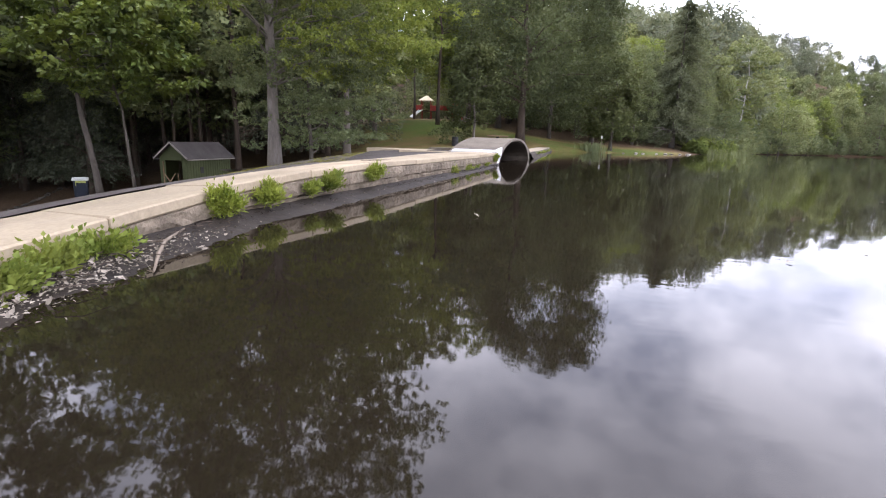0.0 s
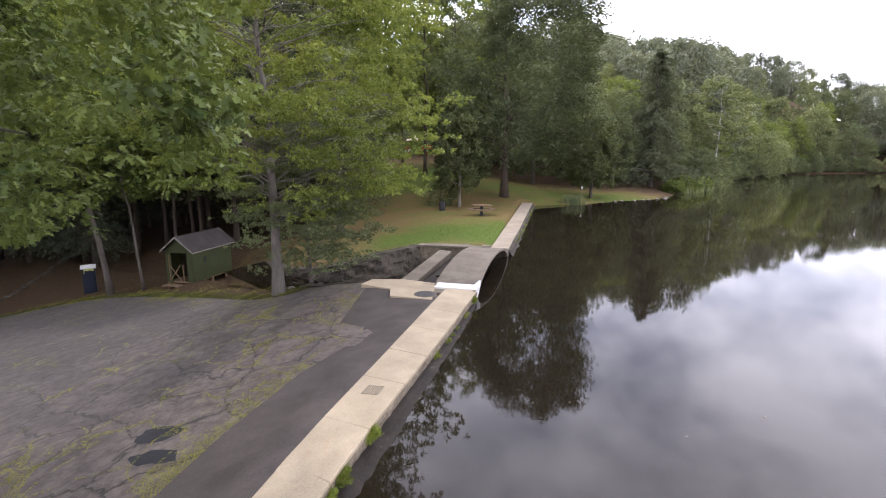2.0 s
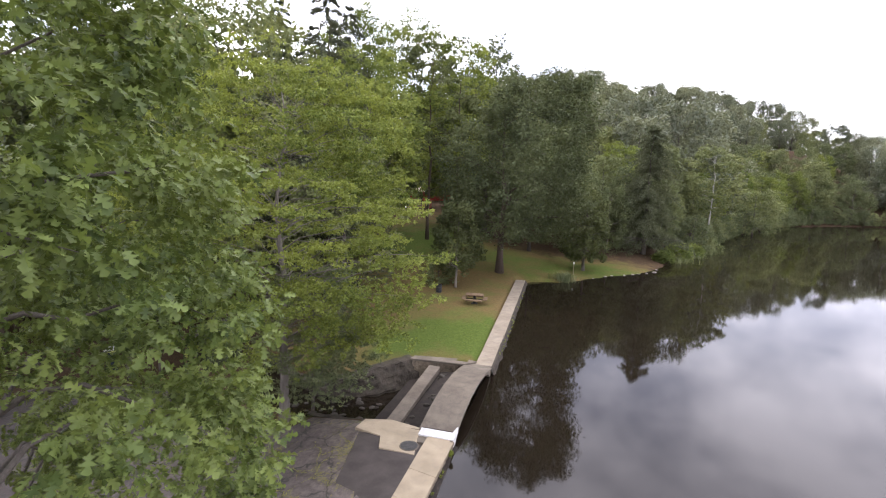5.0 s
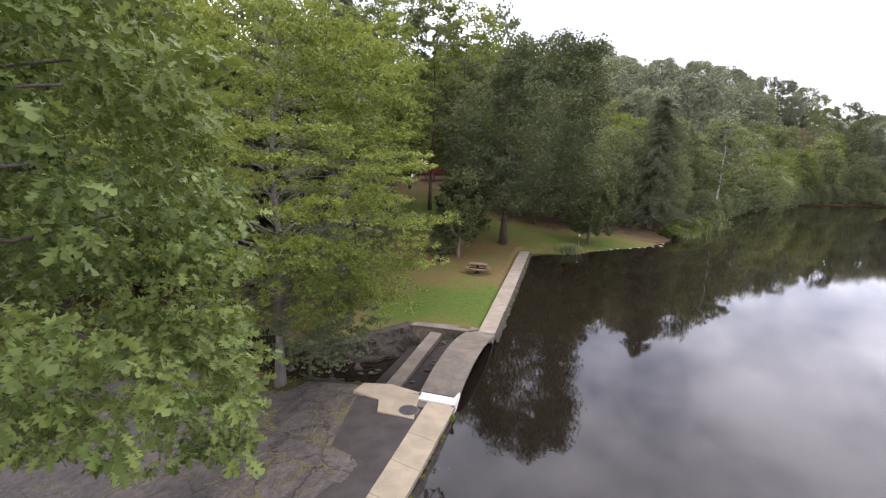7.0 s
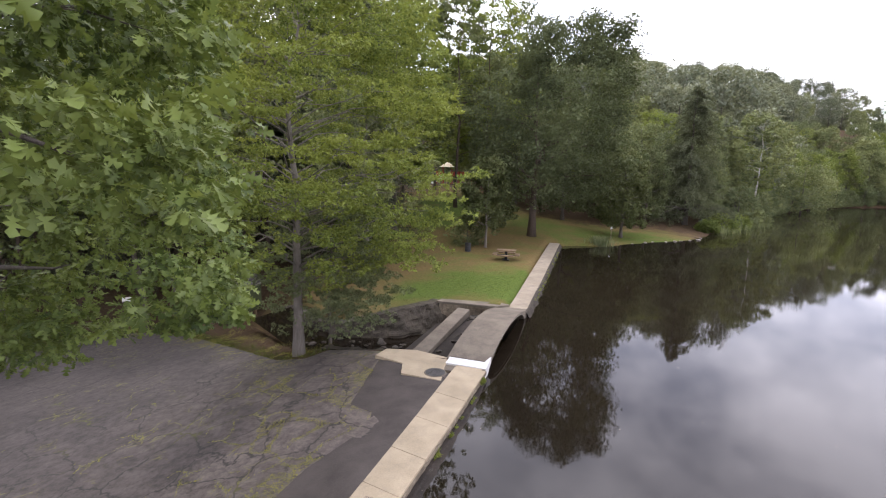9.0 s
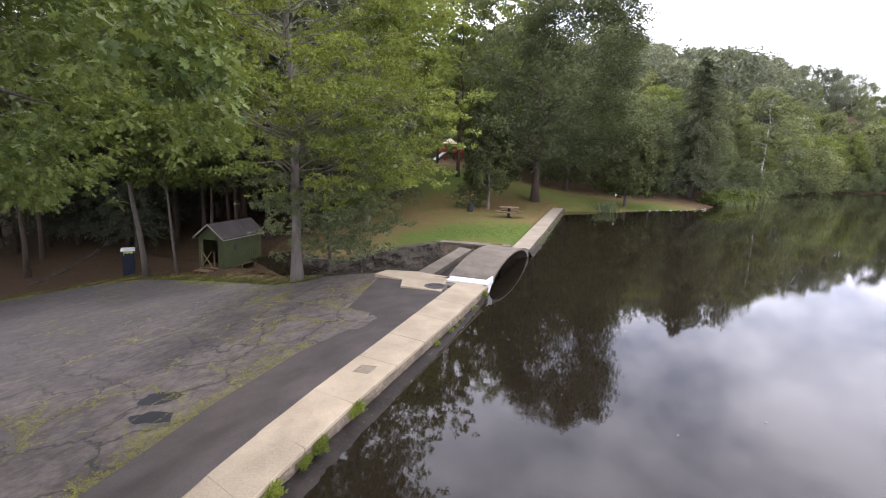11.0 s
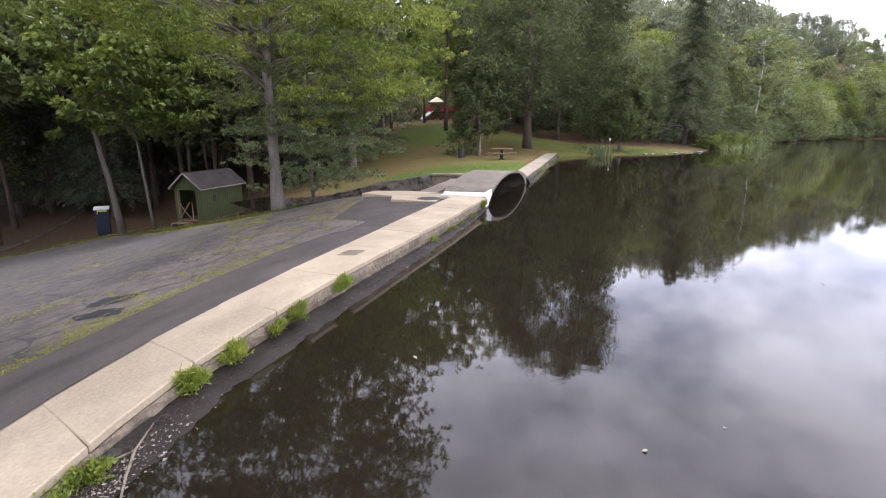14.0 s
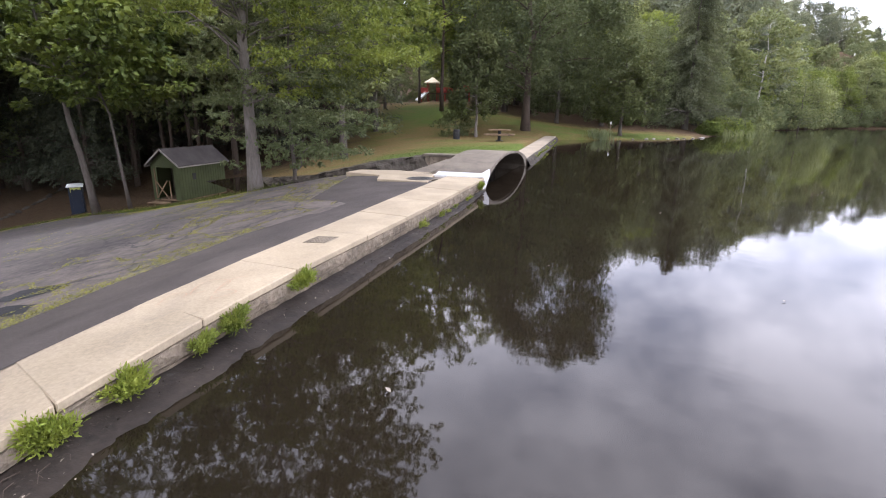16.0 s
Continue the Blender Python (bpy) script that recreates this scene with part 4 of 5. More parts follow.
def limb_path(a, b, sag, rng, n=5):
    a, b = Vector(a), Vector(b)
    out = []
    for k in range(n + 1):
        t = k / n
        p = a.lerp(b, t)
        p.z += sag * math.sin(math.pi * t)
        if 0 < k:
            p += Vector(rng.normal(0, 0.03, 3)) * (b - a).length
        out.append(p)
    return out


def trunk_parts(height, r0, lean, rng, limbs, tip=0.25):
    """The bole with a flared foot, and limbs that run to the given points."""
    n = 9
    wob = rng.normal(0, 0.012, (n + 1, 2)) * height
    path, radii = [], []
    for k in range(n + 1):
        t = k / n
        path.append((lean[0] * t * height + wob[k, 0] * t, lean[1] * t * height + wob[k, 1] * t, height * t - (0.25 if k == 0 else 0)))
        radii.append(r0 * ((1.45 if k == 0 else 1.0) * (1 - t) + tip * 0.25 * t) + 0.01)
    sets = [tube(path, radii, 9)]
    P = np.array(path)
    for end in limbs:
        frac = min(0.92, max(0.12, (end[2] - 0.22 * math.hypot(end[0], end[1])) / height))
        i = min(n - 1, int(frac * n))
        start = P[i] * (1 - (frac * n - i)) + P[i + 1] * (frac * n - i)
        r = r0 * (1 - frac) * (0.42 if len(limbs) < 70 else 0.24) + 0.012
        lp = limb_path(start, end, 0.08 * math.dist(start, end), rng)
        sets.append(tube(lp, [r * (1 - 0.94 * q / (len(lp) - 1)) for q in range(len(lp))], 5, False))
    return merge(*sets)


def broadleaf(name, label, category, at, height, radius, low, mat, leaf, clumps, each, seed, bark=None, r0=None, lean=(0, 0), spread=0.16, flat=0.42, round_top=1.0, turn=0.0, shape=None, group="", offset=(0, 0), limbs=16, droop=0.3, keep=None, inner=0.5, sprays=0):
    """A broadleaf tree: trunk with limbs, crown of leaf clumps on and within an uneven envelope."""
    rng = np.random.default_rng(seed)
    facing = None
    if not sprays and leaf < 0.2:
        clumps, each, sprays, spread = max(18, int(clumps * each / 92)), 12, 9, spread * 1.02
    elif not sprays and leaf < 0.4:
        clumps, each, leaf, spread = int(clumps * each / 76) + 12, 64, leaf * 1.28, spread * 0.8
    u = rng.uniform(0, 1, clumps)
    z = low + (height - low) * (0.05 + 0.9 * u)
    prof = np.clip(np.sin(np.pi * (0.14 + 0.76 * u ** round_top)) ** 0.62, 0.3, 1)
    ang = rng.uniform(0, 2 * np.pi, clumps)
    lobes = 1 + 0.22 * np.sin(3 * ang + seed) * np.sin(2.3 * u * np.pi + seed) + 0.14 * np.sin(5 * ang + 2 * seed)
    rad = radius * prof * lobes * rng.uniform(inner, 1.0, clumps) ** 0.5
    c = np.stack([rad * np.cos(ang) + offset[0] * u, rad * np.sin(ang) + offset[1] * u, z + rng.normal(0, 0.02, clumps) * height], -1)
    if keep:
        c = c[[keep(p[0] + at[0], p[1] + at[1], p[2] + at[2]) for p in c]]
        clumps = len(c)
    size = radius * spread * rng.uniform(0.6, 1.35, clumps)
    if sprays:
        # twigs on each bough, with a star of leaves at each twig's end
        twigs, out = clump_points(c, size, sprays, rng, flat)
        twigs[:, 2] -= 0.25 * np.linalg.norm(out[:, :2], axis=1) * np.repeat(size, sprays) * 0.5
        if keep:
            ok = np.array([keep(p[0] + at[0], p[1] + at[1], p[2] + at[2]) for p in twigs])
            twigs, out = twigs[ok], out[ok]
        star = rng.normal(0, 1, (len(twigs), each, 3)) * (1, 1, 0.45)
        star /= np.linalg.norm(star, axis=2)[..., None]
        where = (twigs[:, None, :] + star * leaf * rng.uniform(0.1, 1.0, (len(twigs), each, 1))).reshape(-1, 3)
        aim = (star + 0.6 * out[:, None, :]).reshape(-1, 3)
    else:
        where, aim = clump_points(c, size, each, rng, flat)
        whole = (where - (offset[0] * 0.5, offset[1] * 0.5, low + 0.4 * (height - low))) / (radius, radius, (height - low) * 0.6)
        facing = aim * (1, 1, 1.0 / max(flat, 0.5)) + 0.55 * whole + (0, 0, 0.15) + rng.normal(0, 0.18, aim.shape)
        facing /= np.linalg.norm(facing, axis=1)[:, None] + 1e-9
    aim = aim + 0.5 * (where * (1, 1, 0)) / (np.linalg.norm(where * (1, 1, 0), axis=1)[:, None] + 1e-6)
    tree = empty(name, pose(*at, 0, 0, turn))
    tagged(tree, label, category, group)
    picks = c[rng.permutation(clumps)[:limbs]]
    v, f = trunk_parts(height * 0.9, r0 or height * 0.018, lean, rng, [tuple(p) for p in picks])
    piece("trunk", v, f, bark or BARK, tree, smooth=True)
    me = leaf_mesh("crown", where, aim, leaf, mat, rng, droop, 0.6, *(shape or (KITE, KITE_FACES)), facing)
    child(new("crown", me), tree)
    return tree


def conifer(name, label, at, height, radius, low, mat, leaf, tiers, each, seed, r0=None, group="", bark=None):
    """A spruce: tiers of drooping boughs, sparse and ragged, with a pointed top."""
    rng = np.random.default_rng(seed)
    tree = empty(name, pose(*at))
    tagged(tree, label, "conifer", group)
    where, aim, limbs = [], [], []
    for k in range(tiers):
        t = k / (tiers - 1)
        z = low + (height - low) * t
        R = radius * (1 - t) ** 0.55 * (0.8 + 0.35 * math.sin(k * 2.3 + seed)) + 0.3
        for b in range(int(9 - 4 * t)):
            a = rng.uniform(0, 2 * np.pi)
            L = R * rng.uniform(0.6, 1.12)
            q = rng.uniform(0.12, 1.0, each) ** 0.8
            p = np.stack([np.cos(a) * L * q, np.sin(a) * L * q, z + 0.10 * L * np.sin(q * 2.2) - 0.32 * L * q ** 2], -1)
            p += rng.normal(0, 1, (each, 3)) * (0.09 * L * (1.1 - 0.6 * q))[:, None] * (1, 1, 0.8)
            where.append(p)
            aim.append(np.tile((np.cos(a), np.sin(a), -0.35), (each, 1)))
            if b < 4:
                limbs.append((np.cos(a) * L * 0.9, np.sin(a) * L * 0.9, z - 0.1 * L))
    v, f = trunk_parts(height, r0 or height * 0.014, (0, 0), rng, limbs[:24], 0.1)
    piece("trunk", v, f, bark or BARK, tree, smooth=True)
    child(new("crown", leaf_mesh("crown", np.concatenate(where), np.concatenate(aim), leaf, mat, rng, 0.35, 0.4, FROND, KITE_FACES)), tree)
    return tree


# the maple at the lot's edge, the tall oak by the picnic table and their neighbours
broadleaf("maple_tree", "tall maple with layered yellow-green foliage beside the lot", "tree", (-9.3, 11.1, land_z(-9.3, 10.8) - 0.05), 19.0, 6.9, 2.5, LEAF_MAPLE, 0.135, 430, 18, 3, keep=lambda x, y, z: z > 2.5 + 1.2 * max(0.0, min(1.0, (x + 7.0) / 2.0)) + 3.4 * max(0.0, min(1.0, (-8.6 - x) / 1.5)) and not (z < 5.2 and abs((x + 9.3) * 0.81 + (y - 11.1) * 0.585) < 0.45 and (x + 9.3) * 0.585 - (y - 11.1) * 0.81 > -0.3), r0=0.23, bark=PALE_BARK, flat=0.11, spread=0.215, limbs=130, droop=0.3, sprays=21, inner=0.2)
broadleaf("oak_tree", "broad dark green oak standing on the lawn", "tree", (-4.8, 51.0, land_z(-4.8, 51.0)), 24.5, 8.2, 3.6, LEAF_DARK, 0.23, 470, 165, 4, offset=(4.3, -1.0), r0=0.43, bark=OAK_BARK, limbs=24, round_top=0.8, flat=0.6, spread=0.17)
broadleaf("sapling", "young hemlock with dark feathery boughs on a slim trunk", "tree", (-8.7, 12.9, land_z(-8.7, 12.9)), 9.4, 3.5, 1.9, LEAF_WOOD, 0.11, 230, 16, 5, r0=0.09, flat=0.16, limbs=7, spread=0.26, sprays=13, droop=0.45, inner=0.1, round_top=0.6)
broadleaf("cedar_tree", "small dark cedar with a bare pale trunk", "conifer", (-8.2, 42.2, land_z(-8.2, 42.2)), 9.6, 2.5, 1.7, NEEDLE, 0.2, 150, 90, 6, r0=0.13, bark=PALE_BARK, flat=0.9, spread=0.2, round_top=0.75, limbs=20)
broadleaf("cedar_tree", "dense rounded dark cedar at the water's edge", "conifer", (5.4, 61.5, land_z(5.4, 61.5)), 11.5, 3.3, 1.2, NEEDLE, 0.24, 200, 90, 7, r0=0.2, flat=0.9, spread=0.18, round_top=0.7, limbs=20)
conifer("spruce_tree", "tall drooping spruce on the far bank", (15.2, 80.0, land_z(15.2, 80.0)), 21.5, 7.2, 1.5, SPRUCE, 0.36, 54, 130, 8, r0=0.35)
broadleaf("tree", "slim tree with a bare trunk on the lawn's edge", "tree", (-15.2, 28.9, land_z(-15.2, 28.9)), 16.0, 4.6, 5.0, LEAF_WOOD, 0.3, 150, 60, 9, r0=0.27)
broadleaf("tree", "tall dark tree behind the small cedar", "tree", (-18.4, 63.0, land_z(-18.4, 63)), 31.5, 5.2, 6.5, LEAF_DARK, 0.34, 190, 60, 10, r0=0.24, limbs=26, bark=OAK_BARK)
broadleaf("tree", "bright leafy tree on the slope", "tree", (-29.4, 83.6, land_z(-29.4, 83.6)), 39.0, 8.6, 8.0, LEAF_BRIGHT, 0.34, 220, 60, 12, r0=0.2)
broadleaf("tree", "tall bright green tree with a slim bare trunk by the slope", "tree", (-27.5, 64.0, land_z(-27.5, 64.0)), 35.0, 8.0, 9.0, LEAF_BRIGHT, 0.3, 250, 60, 14, r0=0.17, flat=0.5)
broadleaf("tree", "tall bright green tree with a slim bare trunk by the slope", "tree", (-31.0, 62.0, land_z(-31.0, 62.0)), 33.0, 8.0, 8.0, LEAF_BRIGHT, 0.3, 250, 60, 15, r0=0.19, flat=0.5)
broadleaf("tree", "tall green tree with a slim bare trunk on the lawn slope", "tree", (-14.8, 67.0, land_z(-14.8, 67.0)), 31.0, 6.2, 9.0, LEAF_BRIGHT, 0.3, 230, 60, 18, r0=0.24, flat=0.5, bark=OAK_BARK)
broadleaf("tree", "bright green bushy tree leaning over the far shore", "tree", (50.5, 145.5, land_z(50.5, 145.5)), 13.0, 6.8, 0.6, LEAF_WOOD, 0.42, 150, 60, 16, r0=0.2, flat=0.6, spread=0.22, round_top=0.7)
broadleaf("birch_tree", "tree with a pale bare trunk on the far shore", "tree", (29.5, 101.5, land_z(29.5, 101.5)), 21.0, 5.2, 6.0, LEAF_WOOD, 0.45, 150, 55, 13, BIRCH, 0.22, (0.02, 0))
for k, (x, y, r, h, lean) in enumerate([(-28.6, 19.0, 0.21, 19, (-0.07, -0.07)), (-26.0, 19.4, 0.10, 15, (-0.05, -0.05))]):
    broadleaf("tree", "grey-barked tree with a bare lower trunk beside the lot", "tree", (x, y, land_z(x, y)), h, 4.6, 6.5, LEAF_OAK, 0.32, 130, 60, 30 + k, r0=r, lean=lean, group="trees beside the lot")

# the great oak whose boughs hang over the lot, close to the flight
broadleaf("oak_tree", "large red oak with lobed leaves, boughs hanging over the lot", "tree", (-5.9, -5.0, land_z(-5.9, -5.0)), 21.5, 8.4, 3.6, LEAF_OAK, 0.2, 560, 13, 17, r0=0.34, spread=0.13, flat=0.7, shape=(OAK_LEAF, OAK_FACES), limbs=50, droop=0.75, round_top=0.85, sprays=19,
          keep=lambda x, y, z: z > 3.3 + 0.3 * max(0.0, x + 7.5) + 0.3 * max(0.0, -1.5 - y) and 0.743 * x + 0.669 * y + 1.85 + 0.09 * max(0.0, z - 8.5) + 0.22 * max(0.0, z - 11.5) < 0 and (x - 4.6) ** 2 + (y + 9.0) ** 2 > 20.0, inner=0.2)

# ---- the woods: a few grown trees, repeated with turns and sizes ----
kinds = [
    broadleaf("tree", "tall woodland tree with full green crown", "tree", (-40, 70, 0), 22, 5.8, 4.5, LEAF_WOOD, 0.30, 150, 70, 51, group="woodland trees", flat=0.65, spread=0.2, r0=0.16, bark=OAK_BARK),
    broadleaf("tree", "tall woodland tree with dark green crown", "tree", (-46, 74, 0), 20, 6.4, 4.0, LEAF_DARK, 0.30, 150, 70, 52, group="woodland trees", flat=0.65, spread=0.2, r0=0.15, bark=OAK_BARK),
    broadleaf("tree", "tall woodland tree with light green crown", "tree", (-52, 70, 0), 23, 5.6, 5.0, LEAF_BRIGHT, 0.30, 150, 70, 53, group="woodland trees", flat=0.6, spread=0.2, r0=0.19),
    broadleaf("tree", "bushy shore tree with foliage to the ground", "tree", (-58, 74, 0), 13, 5.2, 0.5, LEAF_WOOD, 0.32, 130, 70, 54, group="shore trees", flat=0.6, spread=0.22, round_top=0.7),
    conifer("spruce_tree", "dark spruce standing among woodland trees", (-64, 70, 0), 21, 4.8, 1.0, SPRUCE, 0.85, 30, 36, 55, group="woodland trees"),
    broadleaf("tree", "leafy bank tree with foliage down to the water", "tree", (-70, 70, 0), 21, 6.2, 0.8, LEAF_WOOD, 0.29, 160, 96, 56, group="bank trees", flat=0.7, spread=0.21, round_top=0.75),
    broadleaf("tree", "dark leafy bank tree with foliage down to the ground", "tree", (-74, 70, 0), 20, 6.0, 0.8, LEAF_DARK, 0.29, 160, 96, 57, group="bank trees", flat=0.7, spread=0.21, round_top=0.75),
    broadleaf("tree", "hillside tree with leaves paled for distance haze", "tree", (-78, 70, 0), 21, 6.4, 1.5, LEAF_RIDGE_HAZED, 0.6, 130, 60, 58, group="hillside trees", flat=0.7, spread=0.25, round_top=0.8),
    # darker brown bark puts the enclosed wood's shade into these trunks
    broadleaf("tree", "slim dark woodland tree with a long bare trunk", "tree", (-82, 70, 0), 19, 5.0, 7.0, LEAF_DARK, 0.5, 80, 40, 59, group="bare-trunked woodland trees", flat=0.5, spread=0.24, r0=0.12, limbs=10, bark=OAK_BARK),
    broadleaf("tree", "grey-green tree on the wooded hillside", "tree", (-86, 70, 0), 20, 5.6, 1.5, LEAF_WOOD, 0.6, 130, 60, 60, group="hillside trees", flat=0.7, spread=0.25, round_top=0.9),
    conifer("hemlock_tree", "dark hemlock with drooping boughs in the deep wood", (-90, 70, 0), 20, 4.4, 1.6, HEMLOCK, 0.21, 30, 120, 61, r0=0.15, group="dark wood hemlocks", bark=OAK_BARK),
    broadleaf("tree", "broad bright green shore tree hanging over the water", "tree", (-94, 70, 0), 21, 7.4, 0.8, LEAF_BRIGHT, 0.34, 160, 70, 62, group="bank trees", flat=0.55, spread=0.2, round_top=0.7),
]
wood_rng = random.Random(77)
spots = []


def skyline(x, y):
    """How high the woods may reach at a place, so that the hill's crest stays in sight above the pond."""
    az, far = math.degrees(math.atan2(x - 4, y + 7)), math.hypot(x - 4, y + 7)
    rise = float(np.interp(az, [-17.5, -15.8, -12.0, -10.5, -7.6, -3.3, 3.6, 9.4, 14, 16.8, 19, 21.6, 24.3, 30], [24, 20.5, 20.5, 18.0, 15.6, 13.2, 11.6, 10.6, 8.9, 8.1, 7.8, 6.4, 5.4, 4.5]))
    rise += float(np.interp(far, [90, 125, 230, 290], [-2.0, -1.2, -0.8, 0.5])) * float(np.interp(az, [-3.5, 2], [0, 1]))
    return 3.5 + far * math.tan(radians(rise)) if az > -17.5 else 99.0


GROWN = [22, 20, 23, 13, 21, 21, 20, 21, 19, 20, 20, 21]


def plant(x, y, which, scale):
    scale = min(scale, (skyline(x, y) - land_z(x, y)) / GROWN[which] * wood_rng.uniform(0.9, 1.04))
    if scale < 0.3:
        return
    m = pose(x, y, land_z(x, y) - 0.1, 0, 0, wood_rng.uniform(0, 360)) @ Matrix.Diagonal((scale, scale, scale * wood_rng.uniform(0.94, 1.08), 1))
    spots.append((x, y))
    if which in used:
        copy_thing(kinds[which], m)
    else:
        used.add(which)
        kinds[which].matrix_basis = m


used = set()
# along the far shore, shorter towards the pond's far end, and up the hillside behind it
shore_line = [Vector(p) for p in SHORE]
for i in range(7, len(shore_line) - 2):
    a, b = shore_line[i], shore_line[i + 1]
    nrm = Vector((-(b - a).y, (b - a).x)).normalized()
    n = max(1, round((b - a).length / (6.0 if i < 9 else 8.5)))
    for k in range(n):
        p = a.lerp(b, (k + wood_rng.uniform(0.25, 0.75)) / n)
        tall = float(np.interp(math.degrees(math.atan2(p.x - 4, p.y + 7)), [8, 13, 17.5, 21.5, 26], [15, 17, 23, 23, 19]))
        for q in range(2 if i > 8 else 1 if i > 7 else 0):
            plant(*(p + (b - a) * (0.5 * q / n) + nrm * wood_rng.uniform(0.2, 1.6)), 3, wood_rng.uniform(0.28, 0.6) * tall / 13)
        plant(*(p + nrm * wood_rng.uniform(5, 9)), wood_rng.choice((5, 6, 5, 11)), wood_rng.uniform(0.8, 1.05) * tall / 21)
        if k % 2 == 0 or i > 9:
            plant(*(p + nrm * wood_rng.uniform(15, 23)), wood_rng.choice((5, 6, 2)), wood_rng.uniform(0.95, 1.15) * (tall + 2) / 22)
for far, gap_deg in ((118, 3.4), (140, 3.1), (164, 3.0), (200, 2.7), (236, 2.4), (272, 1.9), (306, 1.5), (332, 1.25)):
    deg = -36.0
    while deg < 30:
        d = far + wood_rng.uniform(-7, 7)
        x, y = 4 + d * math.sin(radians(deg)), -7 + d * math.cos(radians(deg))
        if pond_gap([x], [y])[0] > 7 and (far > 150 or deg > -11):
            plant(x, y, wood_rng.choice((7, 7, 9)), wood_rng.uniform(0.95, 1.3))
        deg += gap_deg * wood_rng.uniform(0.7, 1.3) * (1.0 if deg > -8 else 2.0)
for x, y, w, s in [(12, 84, 5, 1.1), (19, 90, 6, 1.1), (5, 80, 6, 1.2), (8, 96, 5, 1.2), (16, 104, 5, 1.2), (-3, 68, 6, 1.15), (3, 72, 5, 1.2), (9, 76, 6, 1.1), (8, 88, 5, 1.2), (-8, 78, 0, 1.4), (0, 86, 2, 1.3), (-9, 92, 6, 1.4),
                   (-36, 66, 0, 1.25), (-17, 86, 0, 1.4), (-23, 99, 2, 1.55), (-14, 98, 5, 1.6), (-47, 92, 2, 1.45), (-6, 106, 6, 1.5), (-50, 84, 5, 1.2), (-28, 132, 5, 1.3), (-36, 130, 6, 1.2), (-43, 134, 6, 1.3), (-52, 128, 5, 1.3), (-62, 122, 6, 1.3), (-18, 130, 5, 1.4), (-10, 118, 6, 1.3), (-50, 106, 2, 1.2), (-66, 100, 5, 1.3), (-72, 80, 6, 1.3),
                   (-31, 123, 3, 1.2), (-37, 122, 3, 1.1), (-43, 122, 3, 1.2), (-49, 119, 3, 1.2), (-25, 122, 3, 1.2), (-20, 116, 3, 1.2),
                   (-21, 47, 2, 1.45), (-28, 46, 2, 1.5), (-26, 57, 2, 1.5), (-35, 55, 2, 1.5), (-34, 31, 8, 1.3), (-41, 33, 8, 1.35), (-27, 31, 0, 1.25), (-44, 36, 8, 1.25), (-52, 37, 8, 1.3), (-48, 33, 8, 1.2), (-43, 41, 8, 1.3), (-46, 21, 8, 1.35), (-38, 43, 8, 1.25), (-52, 26, 8, 1.3), (-52, 15, 8, 1.3), (-56, 32, 10, 1.2), (-60, 20, 10, 1.2), (-58, 10, 6, 1.1), (-36, 38, 0, 1.4), (-12, 76, 5, 1.45), (-20, 78, 2, 1.55), (-5, 90, 5, 1.5), (-15, 108, 2, 1.5),
                   # unseen trees left of the view, added to keep sky light off the lot
                   (-24, -8, 1, 1.0), (-33, 0, 0, 1.0), (-42, 5, 1, 1.0), (-30, -16, 0, 1.0), (-16, -18, 1, 1.0), (-48, -4, 6, 1.0), (-10, -24, 0, 1.0),
                   (-80, 36, 6, 1.3), (-82, 12, 6, 1.2), (-78, 56, 5, 1.3), (-70, 18, 6, 1.1), (-66, 6, 6, 1.0), (-62, -4, 6, 1.0), (-76, 26, 6, 1.2), (-74, 46, 6, 1.2), (-84, 22, 6, 1.3), (-66, 66, 6, 1.3), (-58, 74, 6, 1.3), (-56, 64, 6, 1.2), (-48, 68, 1, 1.2), (-72, -2, 6, 1.1)]:
    plant(x, y, w, s)
# the dark wood beside the lot: long bare trunks under a closed roof of leaves
for gx in range(12):
    for gy in range(7):
        x, y = -22.5 - 4.2 * gx + wood_rng.uniform(-2, 2), 25.5 + 5.2 * gy - 0.9 * gx + wood_rng.uniform(-2.4, 2.4)
        if y > 21.5 and not (x > -27 and y > 44):
            if gy > 1:
                plant(x, y, wood_rng.choice((8, 10, 10, 1) if gy > 0 else (8, 8, 10)), wood_rng.uniform(1.0, 1.35))
# tall trees behind the slope
for x, y, w, s in [(-20, 104, 5, 1.7), (-27, 107, 6, 1.75), (-14, 113, 5, 1.7)]:
    plant(x, y, w, s)


